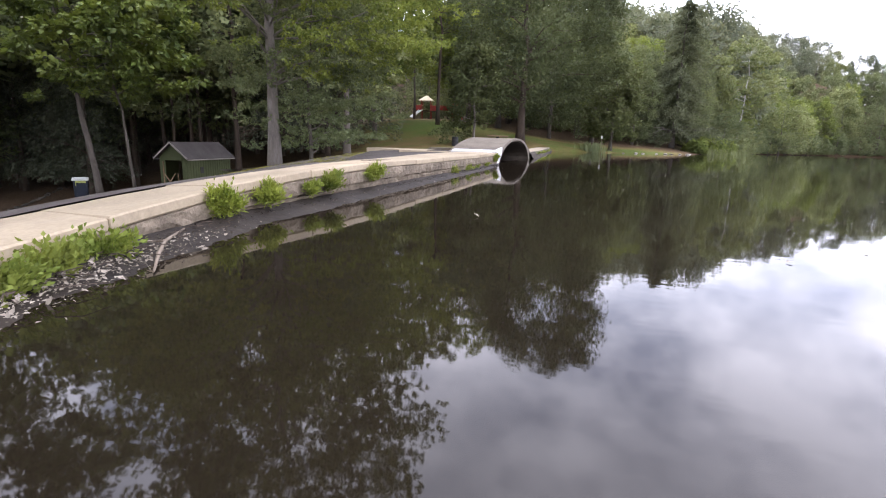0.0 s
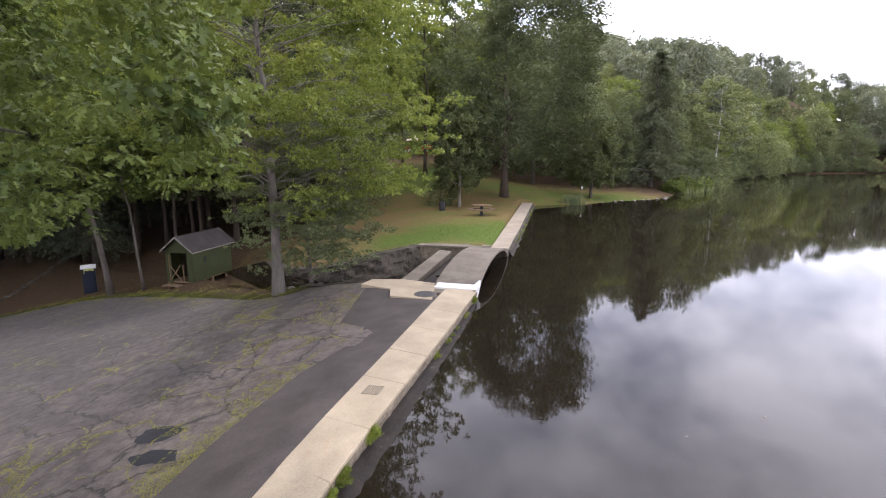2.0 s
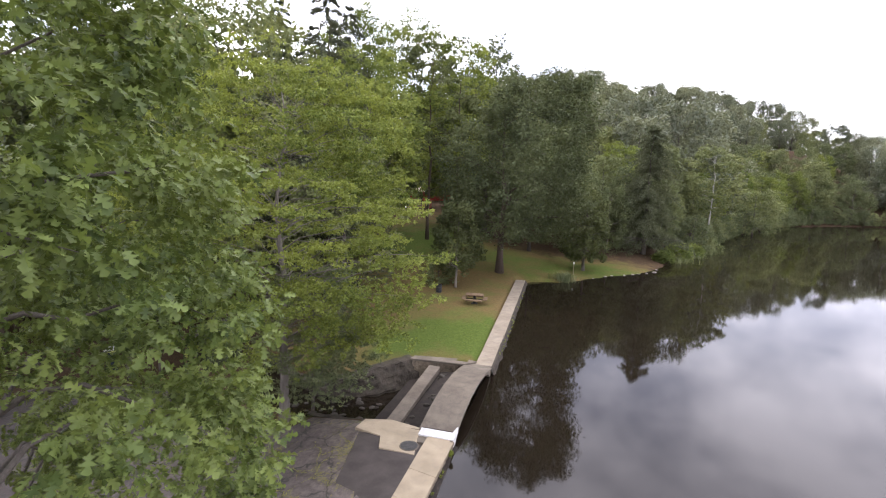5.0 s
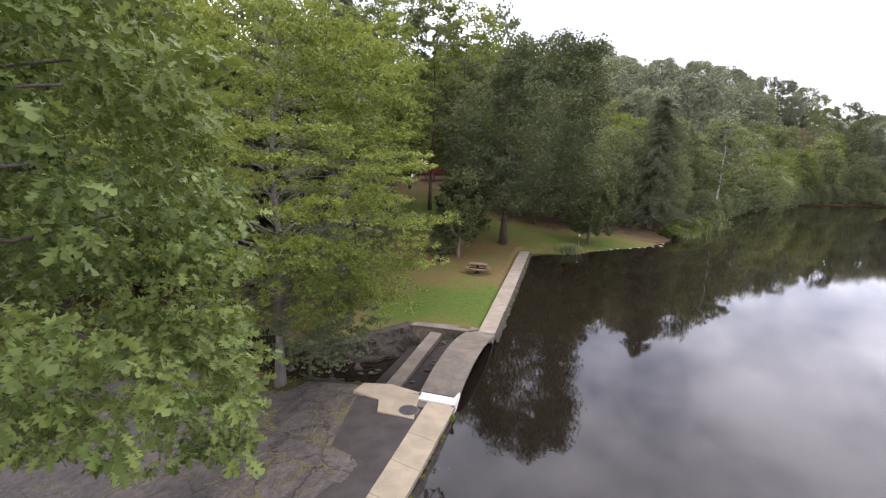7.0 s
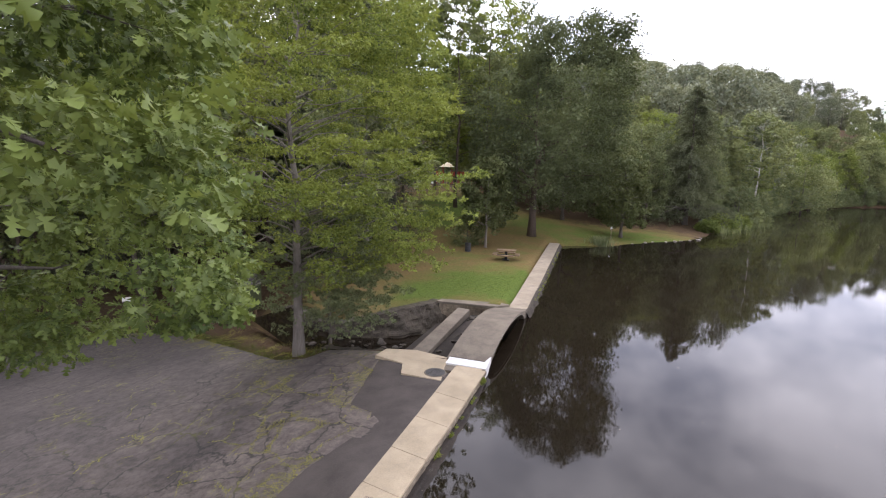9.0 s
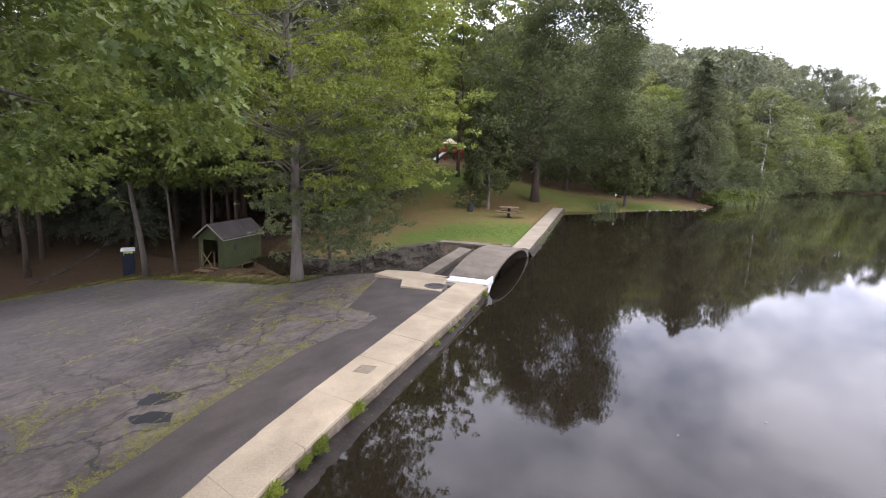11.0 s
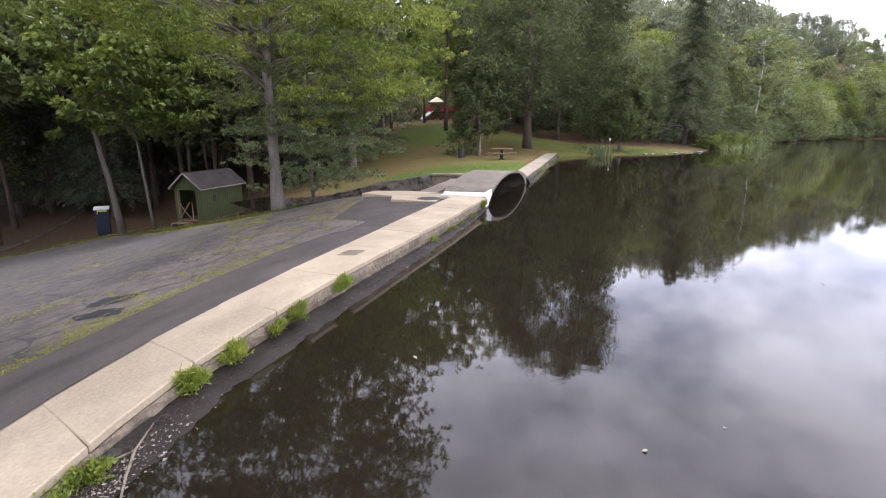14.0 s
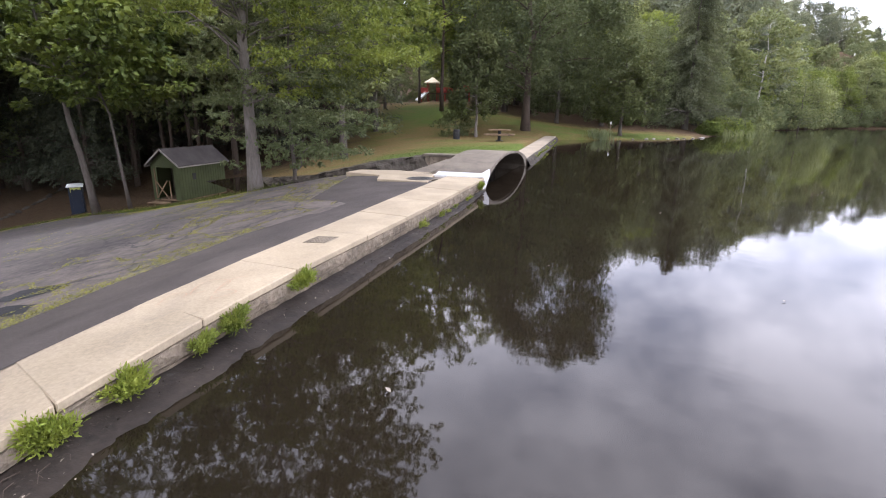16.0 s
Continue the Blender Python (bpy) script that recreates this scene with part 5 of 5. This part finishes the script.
# ---- shed ----
shed = empty("shed", pose(-23.1, 19.8, -3.6, 0, 0, 4))
tagged(shed, "small green-painted board shed with open braced doorway", "shed")
SL, SW, SH, SR = 4.4, 2.1, 2.3, 3.15   # length back, width, eaves, ridge
n_boards = 18
for side in (-1, 1):
    wall_ob = part("wall", boxes(((0.05, SL, SH), pose(side * (SW / 2 - 0.03), SL / 2, SH / 2), 0.005)), GREEN_WOOD, shed)
    for k in range(n_boards):
        part("board", boxes(((0.02, SL / n_boards - 0.02, SH), pose(side * (SW / 2 + 0.005), SL * (k + 0.5) / n_boards, SH / 2), 0.004)), GREEN_WOOD, wall_ob)
    roof_len = math.hypot(SW / 2 + 0.25, SR - SH + 0.2)
    part("roof", boxes(((roof_len, SL + 0.5, 0.06), pose(side * (SW / 4 + 0.1), SL / 2, (SH + SR) / 2 + 0.02, 0, side * math.degrees(math.atan2(SR - SH, SW / 2)), 0), 0.01)), SHINGLE, shed)
    part("fascia", boxes(((0.03, SL + 0.54, 0.08), pose(side * (SW / 2 + 0.24), SL / 2, SH - 0.14), 0.01)), TRIM, shed)
    part("bargeboard", boxes(((roof_len, 0.04, 0.10), pose(side * (SW / 4 + 0.1), -0.28, (SH + SR) / 2 + 0.01, 0, side * math.degrees(math.atan2(SR - SH, SW / 2)), 0), 0.01)), TRIM, shed)
part("back_wall", boxes(((SW, 0.05, SH), pose(0, SL - 0.02, SH / 2), 0.005)), GREEN_WOOD, shed)
for side in (-1, 1):
    part("front_wall", boxes(((0.42, 0.06, SH), pose(side * (SW / 2 - 0.21), 0, SH / 2), 0.005)), GREEN_WOOD, shed)
bm = bmesh.new()
for y in (-0.03, 0.03):
    pts = [(-SW / 2, y, SH - 0.2), (SW / 2, y, SH - 0.2), (SW / 2, y, SH), (0, y, SR), (-SW / 2, y, SH)]
    bm.faces.new([bm.verts.new(p) for p in pts])
part("gable", bm, GREEN_WOOD, shed)
part("floor_deck", boxes(((SW, SL, 0.1), pose(0, SL / 2, 0.0), 0)), BROWN_WOOD, shed)
# partition added behind the doorway, its dark brown standing for the shade inside
part("inner_wall", boxes(((SW - 0.1, 0.04, SH), pose(0, 1.6, SH / 2), 0)), INTERIOR_SHADE, shed)
for a, b in (((-0.78, 0.1), (0.1, 1.25)), ((0.1, 0.1), (-0.78, 1.25)), ((-0.78, 0.1), (-0.78, 2.0)), ((0.3, 1.25), (0.3, 0.1))):
    d = math.dist(a, b)
    part("brace", boxes(((0.07, 0.05, d), pose((a[0] + b[0]) / 2, -0.04, (a[1] + b[1]) / 2, 0, math.degrees(math.atan2(b[0] - a[0], b[1] - a[1])), 0), 0.005)), BROWN_WOOD, shed)
# solid black panel stands for the shade in a window opening
part("window", boxes(((0.06, 0.32, 0.42), pose(SW / 2 + 0.01, 1.3, 1.45), 0.01)), BLACK, shed, "solid black panel drawn for a small shaded window")
for x in (-1.1, 1.1):
    for y in (0.2, 1.9, 3.5):
        part("post", boxes(((0.16, 0.16, 1.1), pose(x, y, -0.55), 0.01)), BROWN_WOOD, shed)
stoop = empty("wooden_step", pose(-23.1, 19.8, -3.88, 0, 0, 4) @ pose(-0.25, -0.55, 0))
tagged(stoop, "weathered wooden pallet step before the shed door", "step")
for k in range(4):
    part("slat", boxes(((1.2, 0.14, 0.035), pose(0, -0.3 + 0.19 * k, 0.2), 0.004)), BROWN_WOOD, stoop)
for x in (-0.55, 0, 0.55):
    part("runner", boxes(((0.07, 0.75, 0.18), pose(x, 0, 0.09), 0.004)), BROWN_WOOD, stoop)

# ---- portable toilet ----
loo = empty("portable_toilet", pose(-32.9, 20.9, land_z(-32.9, 20.9), 0, 0, 50) @ Matrix.Diagonal((0.88, 0.88, 0.97, 1)))
tagged(loo, "dark blue portable toilet with white roof and pale sign", "portable toilet")
part("cabin", boxes(((0.98, 0.98, 2.1), pose(0, 0, 1.08), 0.03)), BLUE_PLASTIC, loo)
door = part("door", boxes(((0.7, 0.04, 1.75), pose(0.05, -0.505, 1.0), 0.015)), BLUE_PLASTIC, loo)
part("handle", boxes(((0.04, 0.06, 0.16), pose(0.34, -0.55, 1.05), 0.01)), BLACK, door)
part("sign", boxes(((0.72, 0.02, 0.34), pose(0.02, -0.51, 1.86), 0.005)), YELLOW_SIGN, loo, "pale yellow-green sign panel")
for x in (-0.2, 0.1):
    part("sign_mark", boxes(((0.16, 0.01, 0.1), pose(x, -0.524, 1.86), 0)), BLACK, loo)
part("roof", boxes(((1.15, 1.15, 0.1), pose(0, 0, 2.14, 4, 0, 0), 0.03), ((0.85, 0.85, 0.08), pose(0, 0, 2.22), 0.03)), WHITE_PLASTIC, loo)
part("skid", boxes(((1.1, 0.12, 0.1), pose(0, 0.4, 0.05), 0.01), ((1.1, 0.12, 0.1), pose(0, -0.4, 0.05), 0.01)), BLACK, loo)

# ---- picnic table ----
table = empty("picnic_table", pose(-4.65, 36.0, land_z(-4.65, 36.0), 0, 0, 6) @ Matrix.Scale(1.2, 4))
tagged(table, "weathered wooden picnic table with fixed benches on the lawn", "picnic table")
for k in range(5):
    part("tabletop_plank", boxes(((1.45, 0.15, 0.075), pose(0, -0.32 + 0.16 * k, 0.76), 0.008)), BROWN_WOOD, table)
for x in (-0.85, 0.85):
    part("bench", boxes(((0.34, 1.05, 0.085), pose(x, 0, 0.45), 0.008)), BROWN_WOOD, table)
for y in (-0.8, 0.8):
    part("bench", boxes(((1.3, 0.32, 0.085), pose(0, y, 0.45), 0.008)), BROWN_WOOD, table)
part("pedestal", boxes(((0.2, 0.2, 0.74), pose(0, 0, 0.37), 0.01)), BLACK, table)
part("foot", boxes(((0.5, 0.5, 0.05), pose(0, 0, 0.025), 0.01)), BLACK, table)
for a in (0, 90):
    part("bench_arm", boxes(((1.75, 0.06, 0.06), pose(0, 0, 0.40, 0, 0, a), 0.005)), BLACK, table)

# ---- barrel ----
barrel = empty("trash_barrel", pose(-9.4, 39.7, land_z(-9.4, 39.7)))
tagged(barrel, "dark grey steel trash barrel on the lawn", "barrel")
bm = bmesh.new()
bmesh.ops.create_cone(bm, cap_ends=False, segments=20, radius1=0.3, radius2=0.3, depth=0.88, matrix=pose(0, 0, 0.44))
part("drum", bm, BLACK, barrel, smooth=True)
bm = bmesh.new()
bmesh.ops.create_circle(bm, cap_ends=True, segments=20, radius=0.29, matrix=pose(0, 0, 0.6))
part("liner", bm, BLACK, barrel)
for z in (0.02, 0.3, 0.58, 0.87):
    v, f = tube([(0.3 * math.cos(a), 0.3 * math.sin(a), z) for a in [k * math.pi / 10 for k in range(21)]], [0.015] * 21, 5)
    piece("hoop", v, f, IRON, barrel)

# ---- playground beyond the slope ----
play = empty("play_structure", pose(-33.4, 102.8, land_z(-33.4, 102.8), 0, 0, 10) @ Matrix.Scale(1.15, 4))
tagged(play, "red playground structure with cream roof and slide", "playground")
for x in (-2.4, -0.9, 0.9, 2.4, 5.2, 7.0):
    for y in (-0.9, 0.9):
        part("post", boxes(((0.14, 0.14, 3.4 if abs(x) < 1 else 2.6), pose(x, y, 1.7 if abs(x) < 1 else 1.3), 0.01)), RED, play)
part("deck", boxes(((5.0, 2.0, 0.12), pose(0, 0, 1.5), 0.02)), RUST, play)
part("deck", boxes(((2.0, 2.0, 0.12), pose(6.1, 0, 1.8), 0.02)), RUST, play)
for x, w, z in ((-1.65, 1.5, 2.0), (1.65, 1.5, 2.0), (6.1, 1.9, 2.4)):
    part("panel", boxes(((w, 0.06, 1.0), pose(x, -0.95, z), 0.02)), RED, play)
part("bridge_rail", boxes(((2.9, 0.08, 0.9), pose(3.8, -0.9, 2.1), 0.02)), RED, play)
bm = bmesh.new()
bmesh.ops.create_cone(bm, cap_ends=True, segments=4, radius1=2.1, radius2=0.15, depth=1.0, matrix=pose(0, 0, 3.9, 0, 0, 45))
part("roof", bm, CREAM, play, "cream pyramid roof")
part("slide", boxes(((0.8, 3.6, 0.08), pose(-1.6, -2.4, 0.85, 26, 0, -25), 0.02)), WHITE_PLASTIC, play, "pale plastic slide")
for s in (-0.4, 0.4):
    part("slide_rail", boxes(((0.06, 3.6, 0.22), pose(-1.6, -2.4, 0.85, 26, 0, -25) @ pose(s, 0, 0.1), 0.02)), WHITE_PLASTIC, play)


# ---- weeds on the wall ----
def weed(x, y, z, size, count, seed, spread=0.5, label="bright green leafy weed growing from the dam wall"):
    rng = np.random.default_rng(seed)
    thing = empty("weed", pose(x, y, z))
    tagged(thing, label, "weed", "weeds along the wall")
    sets = []
    tips = []
    for k in range(9):
        a = rng.uniform(-1.5, 1.5)
        tip = (size * rng.uniform(0.1, 1.0) * math.cos(a), size * rng.uniform(0.4, 1.3) * math.sin(a), size * rng.uniform(0.35, 1.1))
        tips.append(tip)
        sets.append(tube(limb_path((0, 0, 0), tip, 0.05, rng, 4), [0.008, 0.007, 0.006, 0.004, 0.003], 4, False))
    v, f = merge(*sets)
    piece("stem", v, f, WEED, thing)
    t = np.array(tips)[rng.integers(0, 9, count)]
    where = t * rng.uniform(0.25, 1.0, (count, 1)) + rng.normal(0, 0.16 * size, (count, 3)) * (0.8, 1.3, 0.9)
    where[:, 2] = np.maximum(where[:, 2], -0.12 * size)
    tagged(child(new("leaf", leaf_mesh("leaf", where, where / (size + 1e-6) + (0, 0, 0.5), (0.062 if y > -4 else 0.046) * spread * 2, WEED, rng, 0.1, 0.35, FROND if y > -4 else KITE, KITE_FACES)), thing), kind="stuff")
    return thing


for k, (y, off, z, s, c) in enumerate([(-3.1, 0.05, -0.36, 0.30, 420), (-2.48, 0.05, -0.34, 0.25, 320), (-1.68, 0.05, -0.34, 0.18, 180), (-1.22, 0.05, -0.30, 0.27, 380), (0.03, 0.05, -0.26, 0.27, 380), (9.55, 0.06, -0.30, 0.28, 300),
                                      (-4.45, 0.08, -0.48, 0.26, 320), (-4.9, 0.08, -0.5, 0.3, 400), (-5.3, 0.1, -0.5, 0.34, 480), (-5.9, 0.1, -0.5, 0.34, 480)]):
    x, yy = along_edge(y, off)
    weed(x, yy, z + 0.04, s * 0.7, int(c * 4.0), 300 + k, 0.42)
small_rng = random.Random(4)
for k in range(46):
    y = small_rng.uniform(3.0, 9.5) if k % 5 == 0 else small_rng.uniform(22, 46)
    x, yy = along_edge(y, 0.05 if y < 10 else small_rng.uniform(0.05, 0.3))
    weed(x, yy, -0.38 if y < 10 else -0.28, small_rng.uniform(0.08, 0.16), 60, 400 + k, 0.4, "small tuft of grass in the wall's joints")

# ---- drift and litter on the mud ----
stick = empty("driftwood_branch", pose(0, 0, 0))
tagged(stick, "pale bare driftwood branch lying in the mud", "driftwood")
v, f = tube([(0.26, -3.7, -0.355), (0.44, -4.05, -0.365), (0.64, -4.3, -0.378), (0.86, -4.55, -0.41)], [0.007, 0.011, 0.012, 0.007], 7)
piece("branch", v, f, OLD_WOOD, stick, smooth=True)
v, f = tube([(0.44, -4.05, -0.365), (0.40, -4.23, -0.345), (0.38, -4.38, -0.335)], [0.009, 0.007, 0.004], 5)
piece("twig", v, f, OLD_WOOD, stick, smooth=True)
rng = np.random.default_rng(9)
for count, size in ((700, 0.016), (420, 0.027), (120, 0.042)):
    ty = np.where(rng.random(count) < 0.9, rng.normal(-5.1, 0.7, count), rng.uniform(-5, 9, count))
    to = np.abs(rng.normal(0.1, 0.09, count)) + 0.2
    pts = np.array([(*along_edge(float(a), float(b)), -0.35 - 0.10 * float(b)) for a, b in zip(ty, to)])
    litter = new("litter", leaf_mesh("litter", pts, rng.normal(0, 1, (count, 3)) * (1, 1, 0.3), size, STRAW, rng, 0.0, 0.8))
    tagged(litter, "pale flecks of dead leaves and litter along the mud", "litter", kind="stuff")
sets = []
for k in range(90):
    x, y = along_edge(float(rng.uniform(-6.2, -3.2)), float(abs(rng.normal(0.1, 0.1))) + 0.1)
    a, L = rng.uniform(0, 2 * math.pi), rng.uniform(0.06, 0.24)
    sets.append(tube([(x, y, -0.352), (x + L * 0.5 * math.cos(a), y + L * 0.5 * math.sin(a), -0.345), (x + L * math.cos(a + 0.3), y + L * math.sin(a + 0.3), -0.36)], [0.004, 0.003, 0.002], 4, False))
v, f = merge(*sets)
tagged(piece("twigs", v, f, OAK_BARK), "thin brown twigs washed up along the mud", "twigs", kind="stuff")
n = 1200
ty = rng.uniform(-6.5, 9.5, n)
pts = np.array([(*along_edge(float(a), float(rng.uniform(0.04, 0.24))), -0.362) for a in ty])
twigs = new("litter", leaf_mesh("litter", pts, rng.normal(0, 1, (n, 3)) * (1, 1, 0.15), 0.028, RUBBLE, rng, 0.0, 0.9))
tagged(twigs, "dark rotting leaves and twigs at the water line", "litter", kind="stuff")
n = 130
px2 = np.stack([rng.uniform(0.8, 22, n), rng.uniform(-3, 45, n), np.full(n, WATER_Z + 0.004)], -1)
flecks = new("floating_leaves", leaf_mesh("floating_leaves", px2, rng.normal(0, 1, (n, 3)) * (1, 1, 0), 0.06, STRAW, rng, 0.0, 1.0))
tagged(flecks, "small pale leaves floating on the pond", "leaves", kind="stuff")

# ---- low stones along the dirt track in the wood ----
track_rng = random.Random(21)
for k in range(34):
    t = k / 33
    x, y = -41.5 - 8.5 * t + track_rng.uniform(-0.25, 0.25), 18.6 + 13.5 * t + track_rng.uniform(-0.25, 0.25)
    s = track_rng.uniform(0.35, 0.62)
    ob = new("edging_stone", STONES[k % 4])
    ob.matrix_world = pose(x, y, land_z(x, y) + 0.04, 0, 0, track_rng.uniform(0, 360)) @ Matrix.Diagonal((s, s * 0.7, s * 0.6, 1))
    tagged(ob, "rough grey stone edging the dirt track in the wood", "stone", "edging stones")

# ---- far bank: rocks, reeds, bushes ----
for k, (x, y, s) in enumerate([(8.4, 59.2, 0.9), (9.3, 60.3, 0.6), (11.0, 61.4, 0.7), (12.2, 62.6, 0.9), (13.0, 63.4, 0.5), (14.2, 64.6, 0.8), (15.4, 66.0, 1.1), (16.0, 68.4, 0.7), (6.8, 57.0, 0.5)]):
    ob = new("rock", ROCKS[k % 4])
    ob.matrix_world = pose(x, y, WATER_Z + 0.04, 0, 0, 40 * k) @ Matrix.Diagonal((s * (0.5 + 0.17 * (k * 7 % 5)), s * 0.5, s * 0.3, 1))
    tagged(ob, "pale grey rock at the water's edge", "rock", "rocks along the bank")


def reeds(x, y, radius, height, count, seed, mat, label):
    rng = np.random.default_rng(seed)
    p = np.stack([x + rng.normal(0, radius, count), y + rng.normal(0, radius * 0.7, count), np.full(count, WATER_Z)], -1)
    v, f = [], []
    for q in p:
        a, h = rng.uniform(0, 6.28), height * rng.uniform(0.6, 1.15)
        d = np.array([math.cos(a), math.sin(a), 0]) * h * rng.uniform(0.1, 0.6)
        s = np.array([-math.sin(a), math.cos(a), 0]) * 0.03
        n0 = len(v)
        v += [q - s, q + s, q + d * 0.4 + (0, 0, h * 0.7) + s * 0.8, q + d * 0.4 + (0, 0, h * 0.7) - s * 0.8, q + d + (0, 0, h * 0.85)]
        f += [(n0, n0 + 1, n0 + 2, n0 + 3), (n0 + 3, n0 + 2, n0 + 4)]
    ob = piece("reeds", v, f, mat)
    tagged(ob, label, "reeds", kind="stuff")
    return ob


reeds(3.2, 53.2, 0.7, 1.35, 260, 1, LEAF_WOOD, "clump of green arching reeds at the bank")
reeds(19.5, 78.5, 1.6, 1.1, 350, 2, LEAF_WOOD, "stand of pale green reeds on the shore")
reeds(22.5, 85.0, 1.6, 1.1, 350, 3, LEAF_WOOD, "stand of pale green reeds on the shore")
reeds(26.5, 93.0, 1.6, 1.2, 350, 4, LEAF_WOOD, "stand of pale green reeds on the shore")


def bush(x, y, height, radius, mat, seed, label, leaf=0.16, clumps=60):
    return broadleaf("bush", label, "bush", (x, y, land_z(x, y)), height, radius, 0.1, mat, leaf, clumps, 60, seed, r0=0.05, limbs=12, flat=0.8, spread=0.3, round_top=0.6)


bush(-10.6, 43.5, 2.4, 1.9, LEAF_DARK, 601, "dark green rounded bush behind the barrel")
bush(21.0, 81.5, 2.6, 2.2, LEAF_BRIGHT, 602, "bright green bush on the far bank", 0.24)
bush(24.0, 88.0, 2.4, 2.2, LEAF_BRIGHT, 603, "bright green bush on the far bank", 0.24)
bush(18.0, 76.0, 1.8, 1.6, LEAF_BRIGHT, 604, "low bright green bush on the far bank", 0.22)
bush(28.5, 96.0, 3.2, 2.6, LEAF_WOOD, 605, "green bush overhanging the far shore", 0.26)

# ---- grass along edges, moss along the asphalt ----
def tufts(name, spots_xyz, height, mat, seed, label):
    rng = np.random.default_rng(seed)
    n = len(spots_xyz)
    aim = rng.normal(0, 0.35, (n, 3)) + (0, 0, 1.2)
    me = leaf_mesh(name, spots_xyz, aim, height, mat, rng, -0.2, 0.1, [(-0.06, 0, 0), (0.06, 0, 0), (0.0, 1.0, 0.12)], [(0, 1, 2)])
    return tagged(new(name, me), label, "grass", kind="stuff")


BLADE = leafage("grass_blade", (0.036, 0.056, 0.011), (0.078, 0.108, 0.023), (0.105, 0.112, 0.034), 0.2, 1.5, 0.08)
rng = np.random.default_rng(31)
spots_list = []
edge_pts = LOT[12:24]
for a, b in zip(edge_pts, edge_pts[1:]):
    m = int(math.dist(a, b) * 130)
    t = rng.uniform(0, 1, m)
    q = np.stack([a[0] + (b[0] - a[0]) * t, a[1] + (b[1] - a[1]) * t], -1) + np.abs(rng.normal(0, 0.5, (m, 2))) * (-0.3, 1.0)
    spots_list.append(q)
q = np.concatenate(spots_list)
tufts("grass", np.c_[q, land(q[:, 0], q[:, 1]) - 0.02], 0.2, BLADE, 5, "thin olive grass along the edge of the lot")
q = np.stack([rng.uniform(-13, -1.3, 18000), rng.uniform(20.4, 46, 18000)], -1)
q = q[lush(q[:, 0], q[:, 1]) + rng.uniform(-0.25, 0.25, len(q)) > 0.42]
q = q[(creek_gap(q[:, 0], q[:, 1]) > 2.6)]
tufts("grass", np.c_[q, land(q[:, 0], q[:, 1]) - 0.01], 0.11, BLADE, 6, "short mown lawn grass, green and olive")

# slim white post on the bank
post = empty("marker_post", pose(4.2, 57.6, land_z(4.2, 57.6)))
tagged(post, "slim white marker post on the grassy bank", "post")
part("pole", boxes(((0.09, 0.09, 1.5), pose(0, 0, 0.75), 0.01)), OLD_WOOD, post)
part("cap", boxes(((0.2, 0.16, 0.3), pose(0, 0, 1.6), 0.02)), WHITE_PLASTIC, post, "white painted top")


# ---- moss along the seam of the asphalt and in its cracks ----
MOSS = leafage("moss", (0.10, 0.104, 0.013), (0.21, 0.205, 0.024), (0.25, 0.235, 0.03), 0.1, 2.0)
rng = np.random.default_rng(71)
cand = np.stack([rng.uniform(-17.0, -2.6, 420000), rng.uniform(-9.0, 10.9, 420000)], -1)
seam_x = seam_line(cand[:, 1]) - 0.05
near_seam = seam_x - cand[:, 0]
cand, near_seam = cand[near_seam > -0.05], near_seam[near_seam > -0.05]
bits = []
for (x, y), s in zip(cand, near_seam):
    wx, wy = x + 0.5 * noise.noise((x * 0.9, y * 0.9, 3.0)), y + 0.5 * noise.noise((x * 0.9, y * 0.9, 9.0))
    d = noise.voronoi((wx * 0.72, wy * 0.62, 0.5))[0]
    crack = d[1] - d[0]
    patch = noise.noise((x * 0.34, y * 0.34, 4.0)) + 0.45 * noise.noise((x * 1.1, y * 1.1, 8.0)) + 0.55 * math.exp(-s / 2.2) - 0.03 * s
    grain = noise.noise((x * 6.0, y * 6.0, 2.0)) + 0.6 * noise.noise((x * 17, y * 17, 5.0))
    width = 0.03 + 0.12 * max(0.0, patch - 0.1)
    if (patch > 0.0 and crack < width and grain > -0.3) or (s < 0.8 and y < 2.5 and grain + patch > 0.1 + 0.85 * s) or (patch > 0.55 and grain > 0.2):
        bits.append((x, y))
# the mossy verge along the lot's upper edge
edge_pts = LOT[13:23]
for a, b in zip(edge_pts, edge_pts[1:]):
    m = int(math.dist(a, b) * 2400)
    t = rng.uniform(0, 1, m)
    for x, y in np.stack([a[0] + (b[0] - a[0]) * t, a[1] + (b[1] - a[1]) * t], -1) + np.stack([rng.normal(0, 0.2, m), rng.normal(0.45, 0.85, m)], -1):
        if noise.noise((x * 0.5, y * 0.5, 14.0)) + 0.5 * noise.noise((x * 2.5, y * 2.5, 6.0)) > 0.02:
            bits.append((x, y))
q = np.array(bits)
moss = new("moss", leaf_mesh("moss", np.c_[q, np.where(q[:, 0] < -7.5, np.maximum(tarmac(q[:, 0], q[:, 1]), land(q[:, 0], q[:, 1])), tarmac(q[:, 0], q[:, 1])) + 0.022], rng.normal(0, 1, (len(q), 3)) * (1, 1, 0.05), 0.03, MOSS, rng, 0.0, 0.95))
tagged(moss, "yellow-green moss along the asphalt seam and cracks", "moss", kind="stuff")
